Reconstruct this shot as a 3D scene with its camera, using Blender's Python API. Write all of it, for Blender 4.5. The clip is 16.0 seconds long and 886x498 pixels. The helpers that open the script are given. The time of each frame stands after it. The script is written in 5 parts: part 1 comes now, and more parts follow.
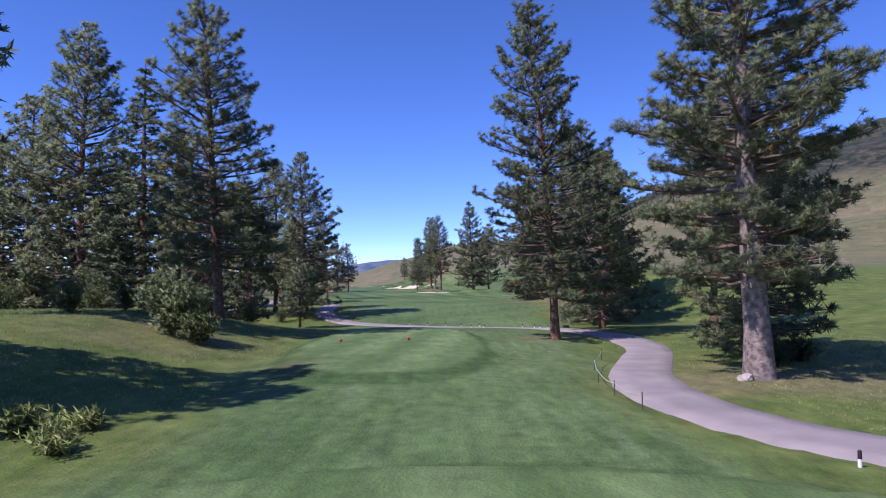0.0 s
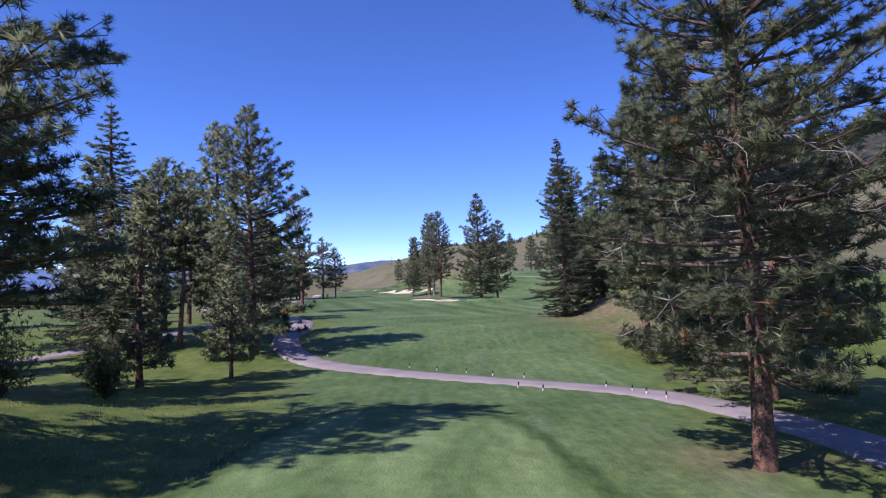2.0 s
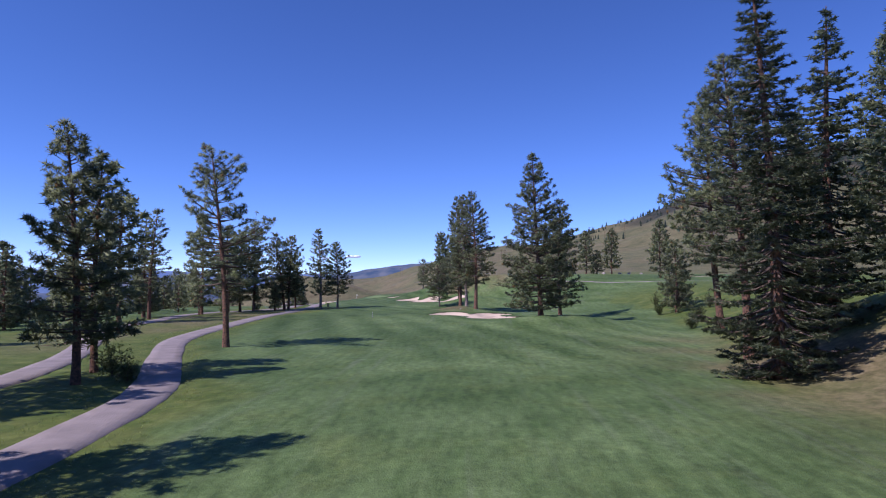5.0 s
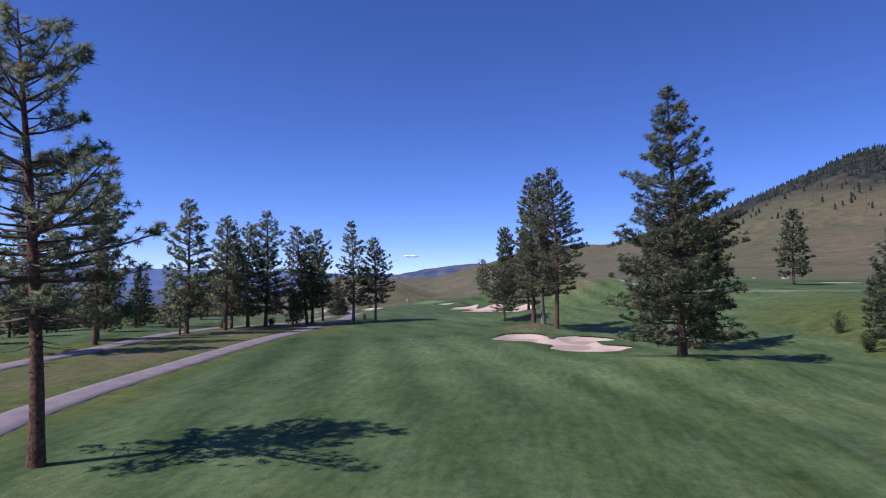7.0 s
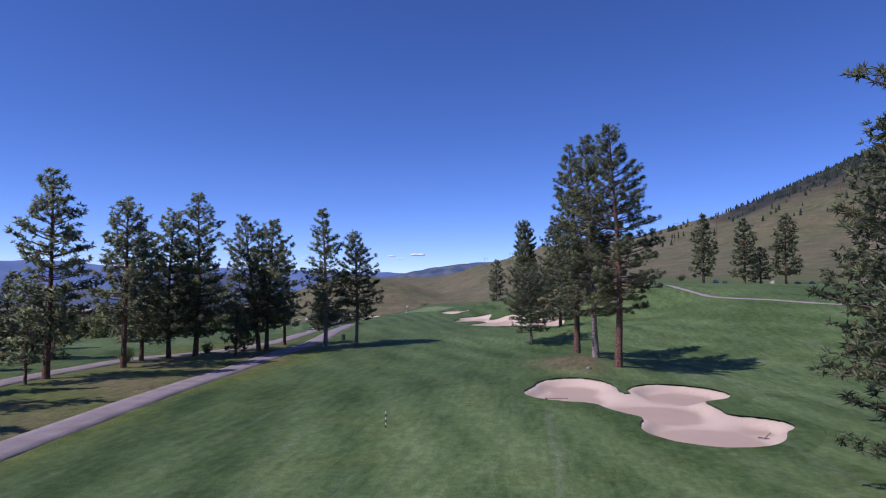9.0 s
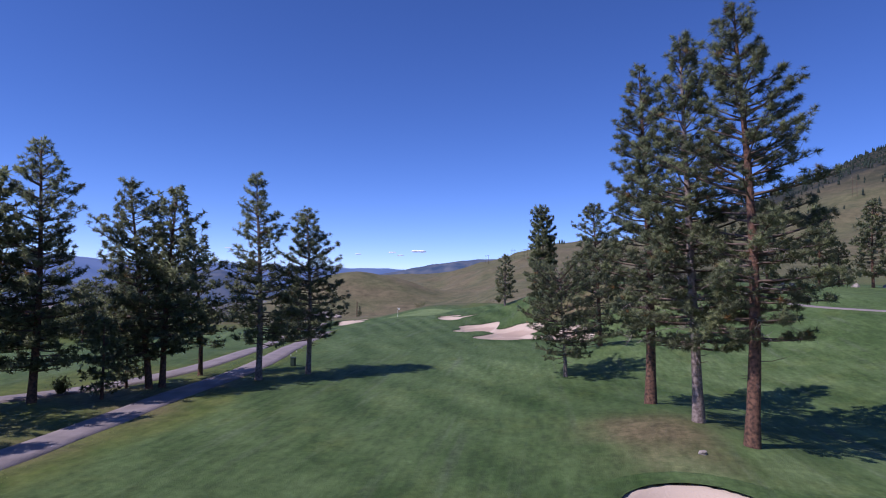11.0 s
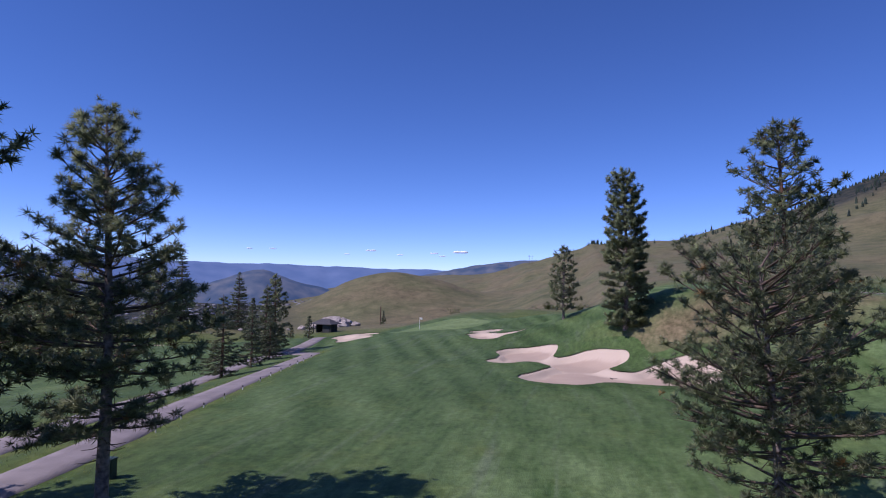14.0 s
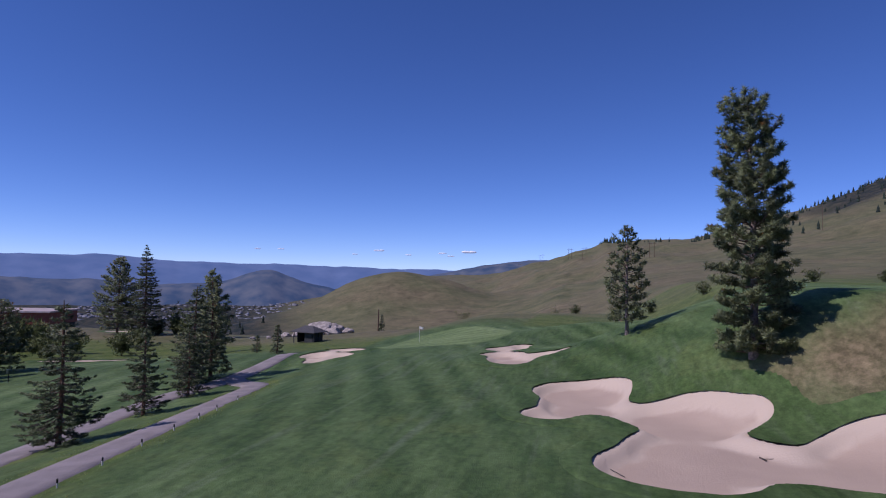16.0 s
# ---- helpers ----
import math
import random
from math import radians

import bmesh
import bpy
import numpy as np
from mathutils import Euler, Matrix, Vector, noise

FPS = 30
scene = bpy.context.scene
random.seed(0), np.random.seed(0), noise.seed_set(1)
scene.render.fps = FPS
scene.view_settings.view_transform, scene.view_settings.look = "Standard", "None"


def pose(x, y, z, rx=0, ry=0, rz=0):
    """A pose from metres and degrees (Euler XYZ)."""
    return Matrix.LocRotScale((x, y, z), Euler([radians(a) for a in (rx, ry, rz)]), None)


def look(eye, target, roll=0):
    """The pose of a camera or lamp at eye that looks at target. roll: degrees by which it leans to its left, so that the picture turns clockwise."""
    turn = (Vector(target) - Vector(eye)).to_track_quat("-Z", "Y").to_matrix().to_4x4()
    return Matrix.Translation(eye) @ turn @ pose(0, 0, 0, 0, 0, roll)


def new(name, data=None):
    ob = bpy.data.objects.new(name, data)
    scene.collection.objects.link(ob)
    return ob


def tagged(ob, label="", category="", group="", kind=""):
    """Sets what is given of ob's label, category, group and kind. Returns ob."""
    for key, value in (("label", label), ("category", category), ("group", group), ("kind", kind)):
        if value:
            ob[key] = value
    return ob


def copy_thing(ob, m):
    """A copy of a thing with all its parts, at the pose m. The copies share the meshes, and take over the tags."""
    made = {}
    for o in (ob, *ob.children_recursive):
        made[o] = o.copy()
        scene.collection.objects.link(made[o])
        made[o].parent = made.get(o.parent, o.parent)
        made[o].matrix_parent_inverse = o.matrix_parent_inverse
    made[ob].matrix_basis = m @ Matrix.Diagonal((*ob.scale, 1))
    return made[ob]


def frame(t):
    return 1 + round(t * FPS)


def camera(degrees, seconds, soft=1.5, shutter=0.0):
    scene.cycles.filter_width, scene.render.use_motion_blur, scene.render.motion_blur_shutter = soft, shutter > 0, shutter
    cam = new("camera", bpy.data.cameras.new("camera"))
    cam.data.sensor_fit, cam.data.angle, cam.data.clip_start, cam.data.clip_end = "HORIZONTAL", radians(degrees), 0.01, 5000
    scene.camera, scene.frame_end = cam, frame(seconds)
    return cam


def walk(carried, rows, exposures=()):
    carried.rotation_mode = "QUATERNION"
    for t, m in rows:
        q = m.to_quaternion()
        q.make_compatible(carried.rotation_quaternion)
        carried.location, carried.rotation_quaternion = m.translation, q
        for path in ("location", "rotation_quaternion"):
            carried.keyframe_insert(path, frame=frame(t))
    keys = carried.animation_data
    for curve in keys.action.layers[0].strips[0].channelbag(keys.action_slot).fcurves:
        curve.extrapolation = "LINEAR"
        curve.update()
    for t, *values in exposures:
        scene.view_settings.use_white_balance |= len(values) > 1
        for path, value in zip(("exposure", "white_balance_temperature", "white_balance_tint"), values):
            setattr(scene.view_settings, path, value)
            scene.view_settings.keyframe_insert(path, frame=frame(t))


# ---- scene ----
cam = camera(70.7, 16.0, soft=1.1)
METRES, EYE, TILT, LEAN, TURN = 208.0, 3.4, 2.8, 0.5, 0.0
ROWS = [
    (0.0, 0.0, 0.0, 0.0, 0.0, 0.0, -0.0),
    (0.5, -0.0024, 0.024, -0.0013, -0.02, 0.01, 0.06),
    (1.0, -0.0054, 0.0511, -0.002, -0.07, -0.0, -0.02),
    (1.5, -0.0067, 0.0799, -0.0009, -0.33, 0.02, -0.05),
    (2.0, -0.0075, 0.1097, 0.0003, -0.53, 0.03, -0.08),
    (2.5, -0.0095, 0.143, -0.0016, -0.45, 0.08, -0.01),
    (3.0, -0.0121, 0.1794, -0.0038, -0.4, 0.12, -0.08),
    (5.5, -0.0095, 0.3474, -0.0079, 4.18, 0.39, -0.4),
    (6.0, -0.0124, 0.3821, -0.0076, 6.24, 0.33, -0.43),
    (6.5, -0.0166, 0.4185, -0.008, 7.1, 0.34, -0.4),
    (7.0, -0.0223, 0.4556, -0.0087, 7.64, 0.31, -0.44),
    (7.5, -0.028, 0.4911, -0.0088, 7.97, 0.25, -0.39),
    (8.0, -0.0323, 0.525, -0.0082, 8.1, 0.24, -0.36),
    (8.5, -0.0352, 0.5572, -0.0078, 8.2, 0.23, -0.38),
    (9.0, -0.039, 0.5886, -0.0084, 8.26, 0.17, -0.45),
    (11.5, -0.055, 0.7363, -0.011, 8.37, -0.58, -1.03),
    (12.0, -0.0559, 0.7619, -0.0127, 8.59, -0.55, -1.06),
    (12.5, -0.0575, 0.7878, -0.0135, 9.8, -0.61, -1.06),
    (13.0, -0.06, 0.8138, -0.0151, 10.95, -0.58, -1.08),
    (13.5, -0.0643, 0.8405, -0.017, 11.85, -0.54, -1.04),
    (14.0, -0.0701, 0.8695, -0.0185, 12.25, -0.52, -1.03),
    (14.5, -0.0769, 0.8999, -0.0198, 12.47, -0.51, -1.05),
    (15.0, -0.0842, 0.9304, -0.0218, 12.64, -0.5, -1.03),
    (15.5, -0.0902, 0.9615, -0.0243, 12.87, -0.5, -0.95),
    (16.0, -0.0952, 0.992, -0.0272, 13.02, -0.52, -0.9),
]
EXPOSURES = [(0.0, 0.25), (3.0, 0.18), (5.5, -0.2), (7.0, -0.36), (8.0, -0.39), (9.0, -0.46), (12.5, -0.30), (14.0, -0.42), (14.5, -0.50), (15.0, -0.74), (16.0, -0.75)]
LATE = pose(-15, 225, 0, 0.42, 0.11, 0) @ pose(15, -225, 0)    # the last stretch levels with the rest
walk(cam, [(t, (LATE if t > 11 else Matrix()) @ pose(0, 0, EYE, TILT, LEAN, TURN) @ pose(METRES * x, METRES * y, METRES * z, 90 + pitch, roll, yaw)) for t, x, y, z, yaw, pitch, roll in ROWS], [(t, e, 6100, 33) for t, e in EXPOSURES])

# ---- light ----
SUN_AZ, SUN_EL = 34.0, 50.0          # shadows fall towards (cos AZ, sin AZ)
world = bpy.data.worlds.new("sky")
scene.world = world
world.use_nodes = True
wn = world.node_tree.nodes
sky = wn.new("ShaderNodeTexSky")
sky.sky_type = 'NISHITA'
sky.sun_disc = False
sky.sun_elevation = radians(SUN_EL)
sky.sun_rotation = radians(270.0 - SUN_AZ)
sky.altitude = 1500
sky.air_density, sky.dust_density, sky.ozone_density = 0.62, 0.0, 6.0
wn["Background"].inputs["Strength"].default_value = 0.11
deep = wn.new("ShaderNodeHueSaturation")
deep.inputs["Hue"].default_value, deep.inputs["Saturation"].default_value, deep.inputs["Value"].default_value = 0.507, 1.13, 1.85
world.node_tree.links.new(sky.outputs[0], deep.inputs["Color"])
world.node_tree.links.new(deep.outputs[0], wn["Background"].inputs["Color"])
sun = new("sun", bpy.data.lights.new("sun", 'SUN'))
sun.data.energy, sun.data.angle, sun.data.color = 5.0, radians(0.5), (1.0, 0.95, 0.87)
az, el = radians(SUN_AZ), radians(SUN_EL)
sun.matrix_world = look((0, 0, 60), (math.cos(az) * math.cos(el), math.sin(az) * math.cos(el), 60 - math.sin(el)))


# ---- materials ----
def mat(name, color, rough=0.8, color2=None, scale=5.0, bump=0.0, bump_scale=40.0, metallic=0.0,
        detail=6.0, per_object=0.0, per_island=0.0, translucent=0.0, emission=None, spread=(0.35, 0.65), spec=0.3):
    """A noise-varied surface: two colours at one scale, a finer grain on top, relief."""
    m = bpy.data.materials.new(name)
    m.use_nodes = True
    nt = m.node_tree
    n, k = nt.nodes, nt.links
    bsdf = n["Principled BSDF"]
    bsdf.inputs["Roughness"].default_value = rough
    bsdf.inputs["Metallic"].default_value = metallic
    bsdf.inputs["Specular IOR Level"].default_value = spec
    geo = n.new("ShaderNodeNewGeometry")
    tex = n.new("ShaderNodeTexCoord")
    big = n.new("ShaderNodeTexNoise")
    big.inputs["Scale"].default_value, big.inputs["Detail"].default_value = scale, detail
    k.new(tex.outputs["Object"], big.inputs["Vector"])
    ramp = n.new("ShaderNodeValToRGB")
    c2 = color2 or tuple(c * 0.75 for c in color)
    ramp.color_ramp.elements[0].position, ramp.color_ramp.elements[1].position = spread
    ramp.color_ramp.elements[0].color, ramp.color_ramp.elements[1].color = (*c2, 1), (*color, 1)
    k.new(big.outputs["Fac"], ramp.inputs["Fac"])
    col = ramp.outputs["Color"]
    for amount, socket in ((per_object, None), (per_island, geo.outputs["Random Per Island"])):
        if amount:
            if socket is None:
                socket = n.new("ShaderNodeObjectInfo").outputs["Random"]
            rng = n.new("ShaderNodeMapRange")
            rng.inputs["To Min"].default_value, rng.inputs["To Max"].default_value = 1 - amount, 1 + amount
            k.new(socket, rng.inputs["Value"])
            hsv = n.new("ShaderNodeHueSaturation")
            k.new(col, hsv.inputs["Color"])
            k.new(rng.outputs["Result"], hsv.inputs["Value"])
            col = hsv.outputs["Color"]
    k.new(col, bsdf.inputs["Base Color"])
    if bump:
        fine = n.new("ShaderNodeTexNoise")
        fine.inputs["Scale"].default_value, fine.inputs["Detail"].default_value = bump_scale, 4
        k.new(tex.outputs["Object"], fine.inputs["Vector"])
        b = n.new("ShaderNodeBump")
        b.inputs["Strength"].default_value, b.inputs["Distance"].default_value = bump, 0.05
        k.new(fine.outputs["Fac"], b.inputs["Height"])
        k.new(b.outputs["Normal"], bsdf.inputs["Normal"])
    if translucent:
        tr = n.new("ShaderNodeBsdfTranslucent")
        k.new(col, tr.inputs["Color"])
        mix = n.new("ShaderNodeMixShader")
        mix.inputs["Fac"].default_value = translucent
        k.new(bsdf.outputs[0], mix.inputs[1])
        k.new(tr.outputs[0], mix.inputs[2])
        k.new(mix.outputs[0], n["Material Output"].inputs["Surface"])
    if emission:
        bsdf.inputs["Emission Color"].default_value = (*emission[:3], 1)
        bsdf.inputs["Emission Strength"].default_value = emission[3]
    return m


PINE_NEEDLES = mat("pine_needles", (0.32, 0.37, 0.215), 0.5, (0.20, 0.245, 0.155), 0.6, per_object=0.12, per_island=0.12, translucent=0.48, spec=0.25)
FIR_NEEDLES = mat("fir_needles", (0.205, 0.255, 0.155), 0.5, (0.125, 0.165, 0.10), 0.6, per_object=0.12, per_island=0.12, translucent=0.36, spec=0.25)
YOUNG_NEEDLES = mat("young_pine_needles", (0.27, 0.33, 0.15), 0.5, (0.17, 0.22, 0.095), 2.0, per_island=0.35, translucent=0.3, spec=0.5)
BARK = mat("pine_bark", (0.27, 0.145, 0.095), 0.9, (0.075, 0.05, 0.042), 7.0, 1.0, 22.0, per_object=0.15)
GREY_BARK = mat("grey_bark", (0.34, 0.28, 0.25), 0.9, (0.13, 0.10, 0.09), 6.0, 1.0, 20.0, per_object=0.15)
DEAD_WOOD = mat("bleached_wood", (0.42, 0.37, 0.32), 0.9, (0.25, 0.21, 0.18), 3.0)
LIMB = mat("limb_bark", (0.20, 0.15, 0.12), 0.9, (0.10, 0.075, 0.065), 4.0)
SHRUB_LEAF = mat("shrub_leaf", (0.19, 0.24, 0.095), 0.6, (0.11, 0.15, 0.06), 1.5, per_object=0.2, per_island=0.35, translucent=0.3)
BLOND_GRASS = mat("seed_grass", (0.34, 0.38, 0.14), 0.8, (0.2, 0.28, 0.09), 1.0, per_island=0.35, translucent=0.3)
PATH = mat("cart_path_asphalt", (0.295, 0.262, 0.255), 0.9, (0.225, 0.20, 0.195), 0.7, 0.35, 60.0)
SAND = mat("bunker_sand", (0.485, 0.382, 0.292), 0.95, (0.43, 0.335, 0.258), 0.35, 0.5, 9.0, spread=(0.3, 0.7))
ROCK = mat("pale_rock", (0.50, 0.45, 0.40), 0.9, (0.26, 0.23, 0.21), 1.2, 0.8, 6.0)
RED_PAINT = mat("red_paint", (0.55, 0.035, 0.03), 0.4, (0.45, 0.03, 0.025), 8.0)
WHITE_PAINT = mat("white_paint", (0.80, 0.79, 0.76), 0.5, (0.68, 0.67, 0.64), 12.0)
BLACK_PAINT = mat("black_paint", (0.022, 0.022, 0.024), 0.5, (0.03, 0.03, 0.03), 12.0)
POLE_WOOD = mat("pole_wood", (0.16, 0.10, 0.07), 0.9, (0.1, 0.065, 0.05), 3.0)
ROPE = mat("rope", (0.45, 0.42, 0.36), 0.9, (0.3, 0.28, 0.24), 30.0)
GREEN_BOX = mat("green_enamel", (0.045, 0.075, 0.06), 0.45, (0.035, 0.06, 0.05), 4.0)
ROOF_DARK = mat("roof_shingle", (0.10, 0.10, 0.105), 0.9, (0.06, 0.06, 0.065), 6.0, 0.6, 30.0)
WALL_DARK = mat("stained_boards", (0.06, 0.065, 0.065), 0.8, (0.035, 0.04, 0.04), 3.0)
RUST_METAL = mat("rust_red_cladding", (0.27, 0.085, 0.05), 0.6, (0.2, 0.06, 0.04), 0.6, 0.3, 4.0)
ROOF_PALE = mat("pale_roof", (0.50, 0.43, 0.40), 0.7, (0.42, 0.36, 0.33), 0.4)
# Clouds get a faint bluish glow of their own, standing in for sunlight
CLOUD = mat("cloud_white_glow", (0.85, 0.86, 0.9), 1.0, (0.78, 0.8, 0.86), 0.01, emission=(0.68, 0.82, 1.0, 0.3))
FAR_FOREST = mat("far_forest", (0.028, 0.045, 0.03), 1.0, (0.018, 0.03, 0.024), 0.01, per_island=0.3)
# Distance haze is painted in: bluish base colours and a faint blue glow
RIDGE_FAR = mat("hazed_far_ridge", (0.085, 0.11, 0.17), 1.0, (0.05, 0.075, 0.13), 0.006, emission=(0.15, 0.28, 0.62, 0.50), spec=0.0)
RIDGE_NEAR = mat("hazed_wooded_ridge", (0.11, 0.115, 0.11), 1.0, (0.03, 0.05, 0.07), 0.012, emission=(0.12, 0.22, 0.50, 0.30), spec=0.0)
TOWN = mat("town_roofs", (0.24, 0.25, 0.28), 0.8, (0.13, 0.14, 0.17), 0.02, per_island=0.4)


def pale_faces(m):
    """Paints the steep faces of the bunkers paler than their floors."""
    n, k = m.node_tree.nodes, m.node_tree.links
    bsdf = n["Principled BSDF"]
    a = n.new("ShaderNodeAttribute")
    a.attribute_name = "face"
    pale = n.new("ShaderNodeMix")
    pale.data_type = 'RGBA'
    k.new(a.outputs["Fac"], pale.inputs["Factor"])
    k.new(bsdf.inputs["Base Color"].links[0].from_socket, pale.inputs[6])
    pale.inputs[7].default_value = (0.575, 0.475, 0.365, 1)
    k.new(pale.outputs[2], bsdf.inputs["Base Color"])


pale_faces(SAND)


def tufted(m, low, high):
    """Old and young tufts differ in tone; the shoots are yellower."""
    n, k = m.node_tree.nodes, m.node_tree.links
    a = n.new("ShaderNodeAttribute")
    a.attribute_name = "tuft"
    r = n.new("ShaderNodeValToRGB")
    r.color_ramp.elements[0].color, r.color_ramp.elements[1].color = (1.35, 0.72, 0.5, 1), (*high, 1)
    for at, c in ((0.03, (1.35, 0.72, 0.5)), (0.05, low)):
        r.color_ramp.elements.new(at).color = (*c, 1)
    k.new(a.outputs["Fac"], r.inputs["Fac"])
    bsdf = n["Principled BSDF"]
    src = bsdf.inputs["Base Color"].links[0].from_socket
    x = n.new("ShaderNodeMix")
    x.data_type, x.blend_type = 'RGBA', 'MULTIPLY'
    x.inputs["Factor"].default_value = 1.0
    k.new(src, x.inputs[6])
    k.new(r.outputs[0], x.inputs[7])
    for node in n:
        if node.type in {'BSDF_TRANSLUCENT', 'BSDF_PRINCIPLED'}:
            k.new(x.outputs[2], node.inputs[0])


tufted(PINE_NEEDLES, (0.50, 0.50, 0.52), (1.45, 1.45, 1.28))
tufted(FIR_NEEDLES, (0.55, 0.55, 0.55), (1.45, 1.45, 1.35))


# ---- mesh helpers ----
def mesh_from(name, verts, faces, material, smooth=False):
    """A mesh from arrays: verts (n, 3), faces (m, 3 or 4) of indices."""
    me = bpy.data.meshes.new(name)
    verts, faces = np.asarray(verts, np.float32), np.asarray(faces, np.int32)
    me.vertices.add(len(verts))
    me.vertices.foreach_set("co", verts.ravel())
    w = faces.shape[1]
    me.loops.add(faces.size)
    me.loops.foreach_set("vertex_index", faces.ravel())
    me.polygons.add(len(faces))
    me.polygons.foreach_set("loop_start", np.arange(0, faces.size, w, dtype=np.int32))
    if smooth:
        me.polygons.foreach_set("use_smooth", np.ones(len(faces), bool))
    me.update(calc_edges=True)
    me.materials.append(material)
    return me


def part(name, bm, material, parent, label=""):
    """One mesh object under a thing, from a bmesh or a mesh."""
    if isinstance(bm, bmesh.types.BMesh):
        me = bpy.data.meshes.new(name)
        bm.to_mesh(me)
        bm.free()
        me.materials.append(material)
    else:
        me = bm
    ob = new(name, me)
    ob.parent = parent
    return tagged(ob, label=label)


def thing(name, at, label, category, group="", kind="", turn=0.0):
    ob = new(name)
    ob.matrix_basis = pose(*at, 0, 0, turn)
    return tagged(ob, label, category, group, kind)


def box(bm, size, at, bevel=0.0, turn=None):
    r = bmesh.ops.create_cube(bm, size=1.0, matrix=Matrix.Translation(at) @ (turn or Matrix()) @ Matrix.Diagonal((*size, 1)))
    if bevel:
        es = list({e for v in r["verts"] for e in v.link_edges})
        bmesh.ops.bevel(bm, geom=es, offset=bevel, segments=2, affect='EDGES')


def cone(bm, r1, r2, depth, at, segments=12, turn=None):
    bmesh.ops.create_cone(bm, cap_ends=True, segments=segments, radius1=r1, radius2=r2, depth=depth,
                          matrix=Matrix.Translation(at) @ (turn or Matrix()))


def step(a):
    a = np.clip(a, 0, 1)
    return a * a * (3 - 2 * a)


def bell(x, y, cx, cy, sx, sy):
    return np.exp(-((x - cx) / sx) ** 2 - ((y - cy) / sy) ** 2)


def wobble(x, y, s, seed=0.0):
    """Cheap smooth unevenness, about -1 to 1, with waves about s long."""
    a = np.sin(x / s * 2.1 + 1.3 * seed + 1.7 * np.sin(y / s * 1.3 + seed))
    b = np.sin(y / s * 2.7 - 0.7 * seed + 1.5 * np.sin(x / s * 1.1 + 2.2 * seed))
    c = np.sin((x + y) / s * 5.3 + seed) * np.sin((x - y) / s * 4.1 + 2 * seed)
    return (a + b + 0.6 * c) / 2.6


# ---- the lie of the land ----
# Bunkers: lobes (x, y, radius) that flow into one another
BUNKERS = {
    "first": [(-5.1, 171.3, 2.6), (2.4, 169.6, 3.2), (-5.7, 167.3, 3.0), (-0.3, 163.5, 3.4), (1.0, 157.0, 3.4), (4.4, 159.5, 1.4)],
    "second": [(-20.1, 252.0, 3.4), (-22.1, 243.9, 1.4), (-20.1, 247.4, 2.4), (-14.5, 245.0, 3.5), (-10.6, 245.1, 0.8), (-14.8, 233.5, 1.3), (-16.8, 234.8, 2.6), (-11.0, 236.6, 2.0), (-5.4, 236.8, 1.9),
               (-14.3, 238.4, 3.5), (-8.2, 236.2, 2.5), (-5.9, 239.1, 3.2)],
    "green_right": [(-28.2, 274.5, 2.3), (-28.0, 268.8, 2.1), (-26.6, 264.8, 2.0), (-23.6, 266.2, 0.9), (-21.4, 267.0, 0.2), (-26.8, 278.0, 1.1), (-26.4, 262.4, 1.5)],
    "green_left": [(-51.4, 276.0, 1.7), (-47.4, 274.5, 1.4), (-50.2, 281.0, 1.7), (-47.4, 279.0, 1.4), (-49.6, 272.2, 1.3)],
    "far_left": [(-99.5, 286.5, 1.8), (-96.0, 289.5, 2.2), (-92.5, 292.5, 1.6)],
    "beyond": [(-138, 346, 3.2), (-131, 350, 2.6)],
    "hill": [(57.0, 232.0, 2.6), (62.0, 233.0, 2.2)],
}


def lobes(x, y, shape):
    """Signed distance to a shape of flowing lobes: minus inside."""
    total = 0.0
    for cx, cy, r in shape:
        total = total + np.exp(-(np.hypot(x - cx, y - cy) - r) / 1.0)
    return -1.0 * np.log(total + 1e-30)


def line_gap(x, y, line, width=0.0):
    """Distance to a line of points."""
    x, y = np.asarray(x, float), np.asarray(y, float)
    far = np.full(x.shape, 1e3)
    xs, ys = np.array(line).T
    near = (x > xs.min() - 9) & (x < xs.max() + 9) & (y > ys.min() - 9) & (y < ys.max() + 9)
    px, py = x[near], y[near]
    best = np.full(px.shape, 1e3)
    for (ax, ay), (bx, by) in zip(line, line[1:]):
        dx, dy = bx - ax, by - ay
        s = np.clip(((px - ax) * dx + (py - ay) * dy) / (dx * dx + dy * dy), 0, 1)
        best = np.minimum(best, np.hypot(px - ax - s * dx, py - ay - s * dy))
    far[near] = best
    return far - width


def glide(points, pitch=1.5):
    """A smooth line through points."""
    p = [Vector(q).to_3d() for q in points]
    p = [2 * p[0] - p[1], *p, 2 * p[-1] - p[-2]]
    out = []
    for a, b, c, d in zip(p, p[1:], p[2:], p[3:]):
        n = max(2, int((c - b).length / pitch))
        for k in range(n):
            t = k / n
            out.append(0.5 * (2 * b + (c - a) * t + (2 * a - 5 * b + 4 * c - d) * t * t + (3 * b - a - 3 * c + d) * t ** 3))
    out.append(p[-2])
    return [(v.x, v.y) for v in out]


MAIN_PATH = glide([(34, 1), (22, 5.5), (13, 9.3), (8.9, 12.3), (7.2, 14.8), (6.5, 18), (6.9, 22), (8.8, 27.5), (11, 34), (11.3, 41), (9.8, 48),
                   (7.5, 52.6), (2.3, 57.2), (-5.3, 62.8), (-9.5, 66), (-12.5, 70.5), (-14.6, 77), (-15.3, 86), (-17.2, 95), (-23.5, 109.2),
                   (-28.3, 122.0), (-31.3, 143), (-33.2, 160), (-34.9, 176), (-36.0, 188), (-36.2, 198), (-37.1, 207), (-38.7, 216), (-40.3, 226), (-44, 242), (-46.4, 252), (-48.3, 257.2), (-51.2, 259.8), (-54.0, 262.5)])
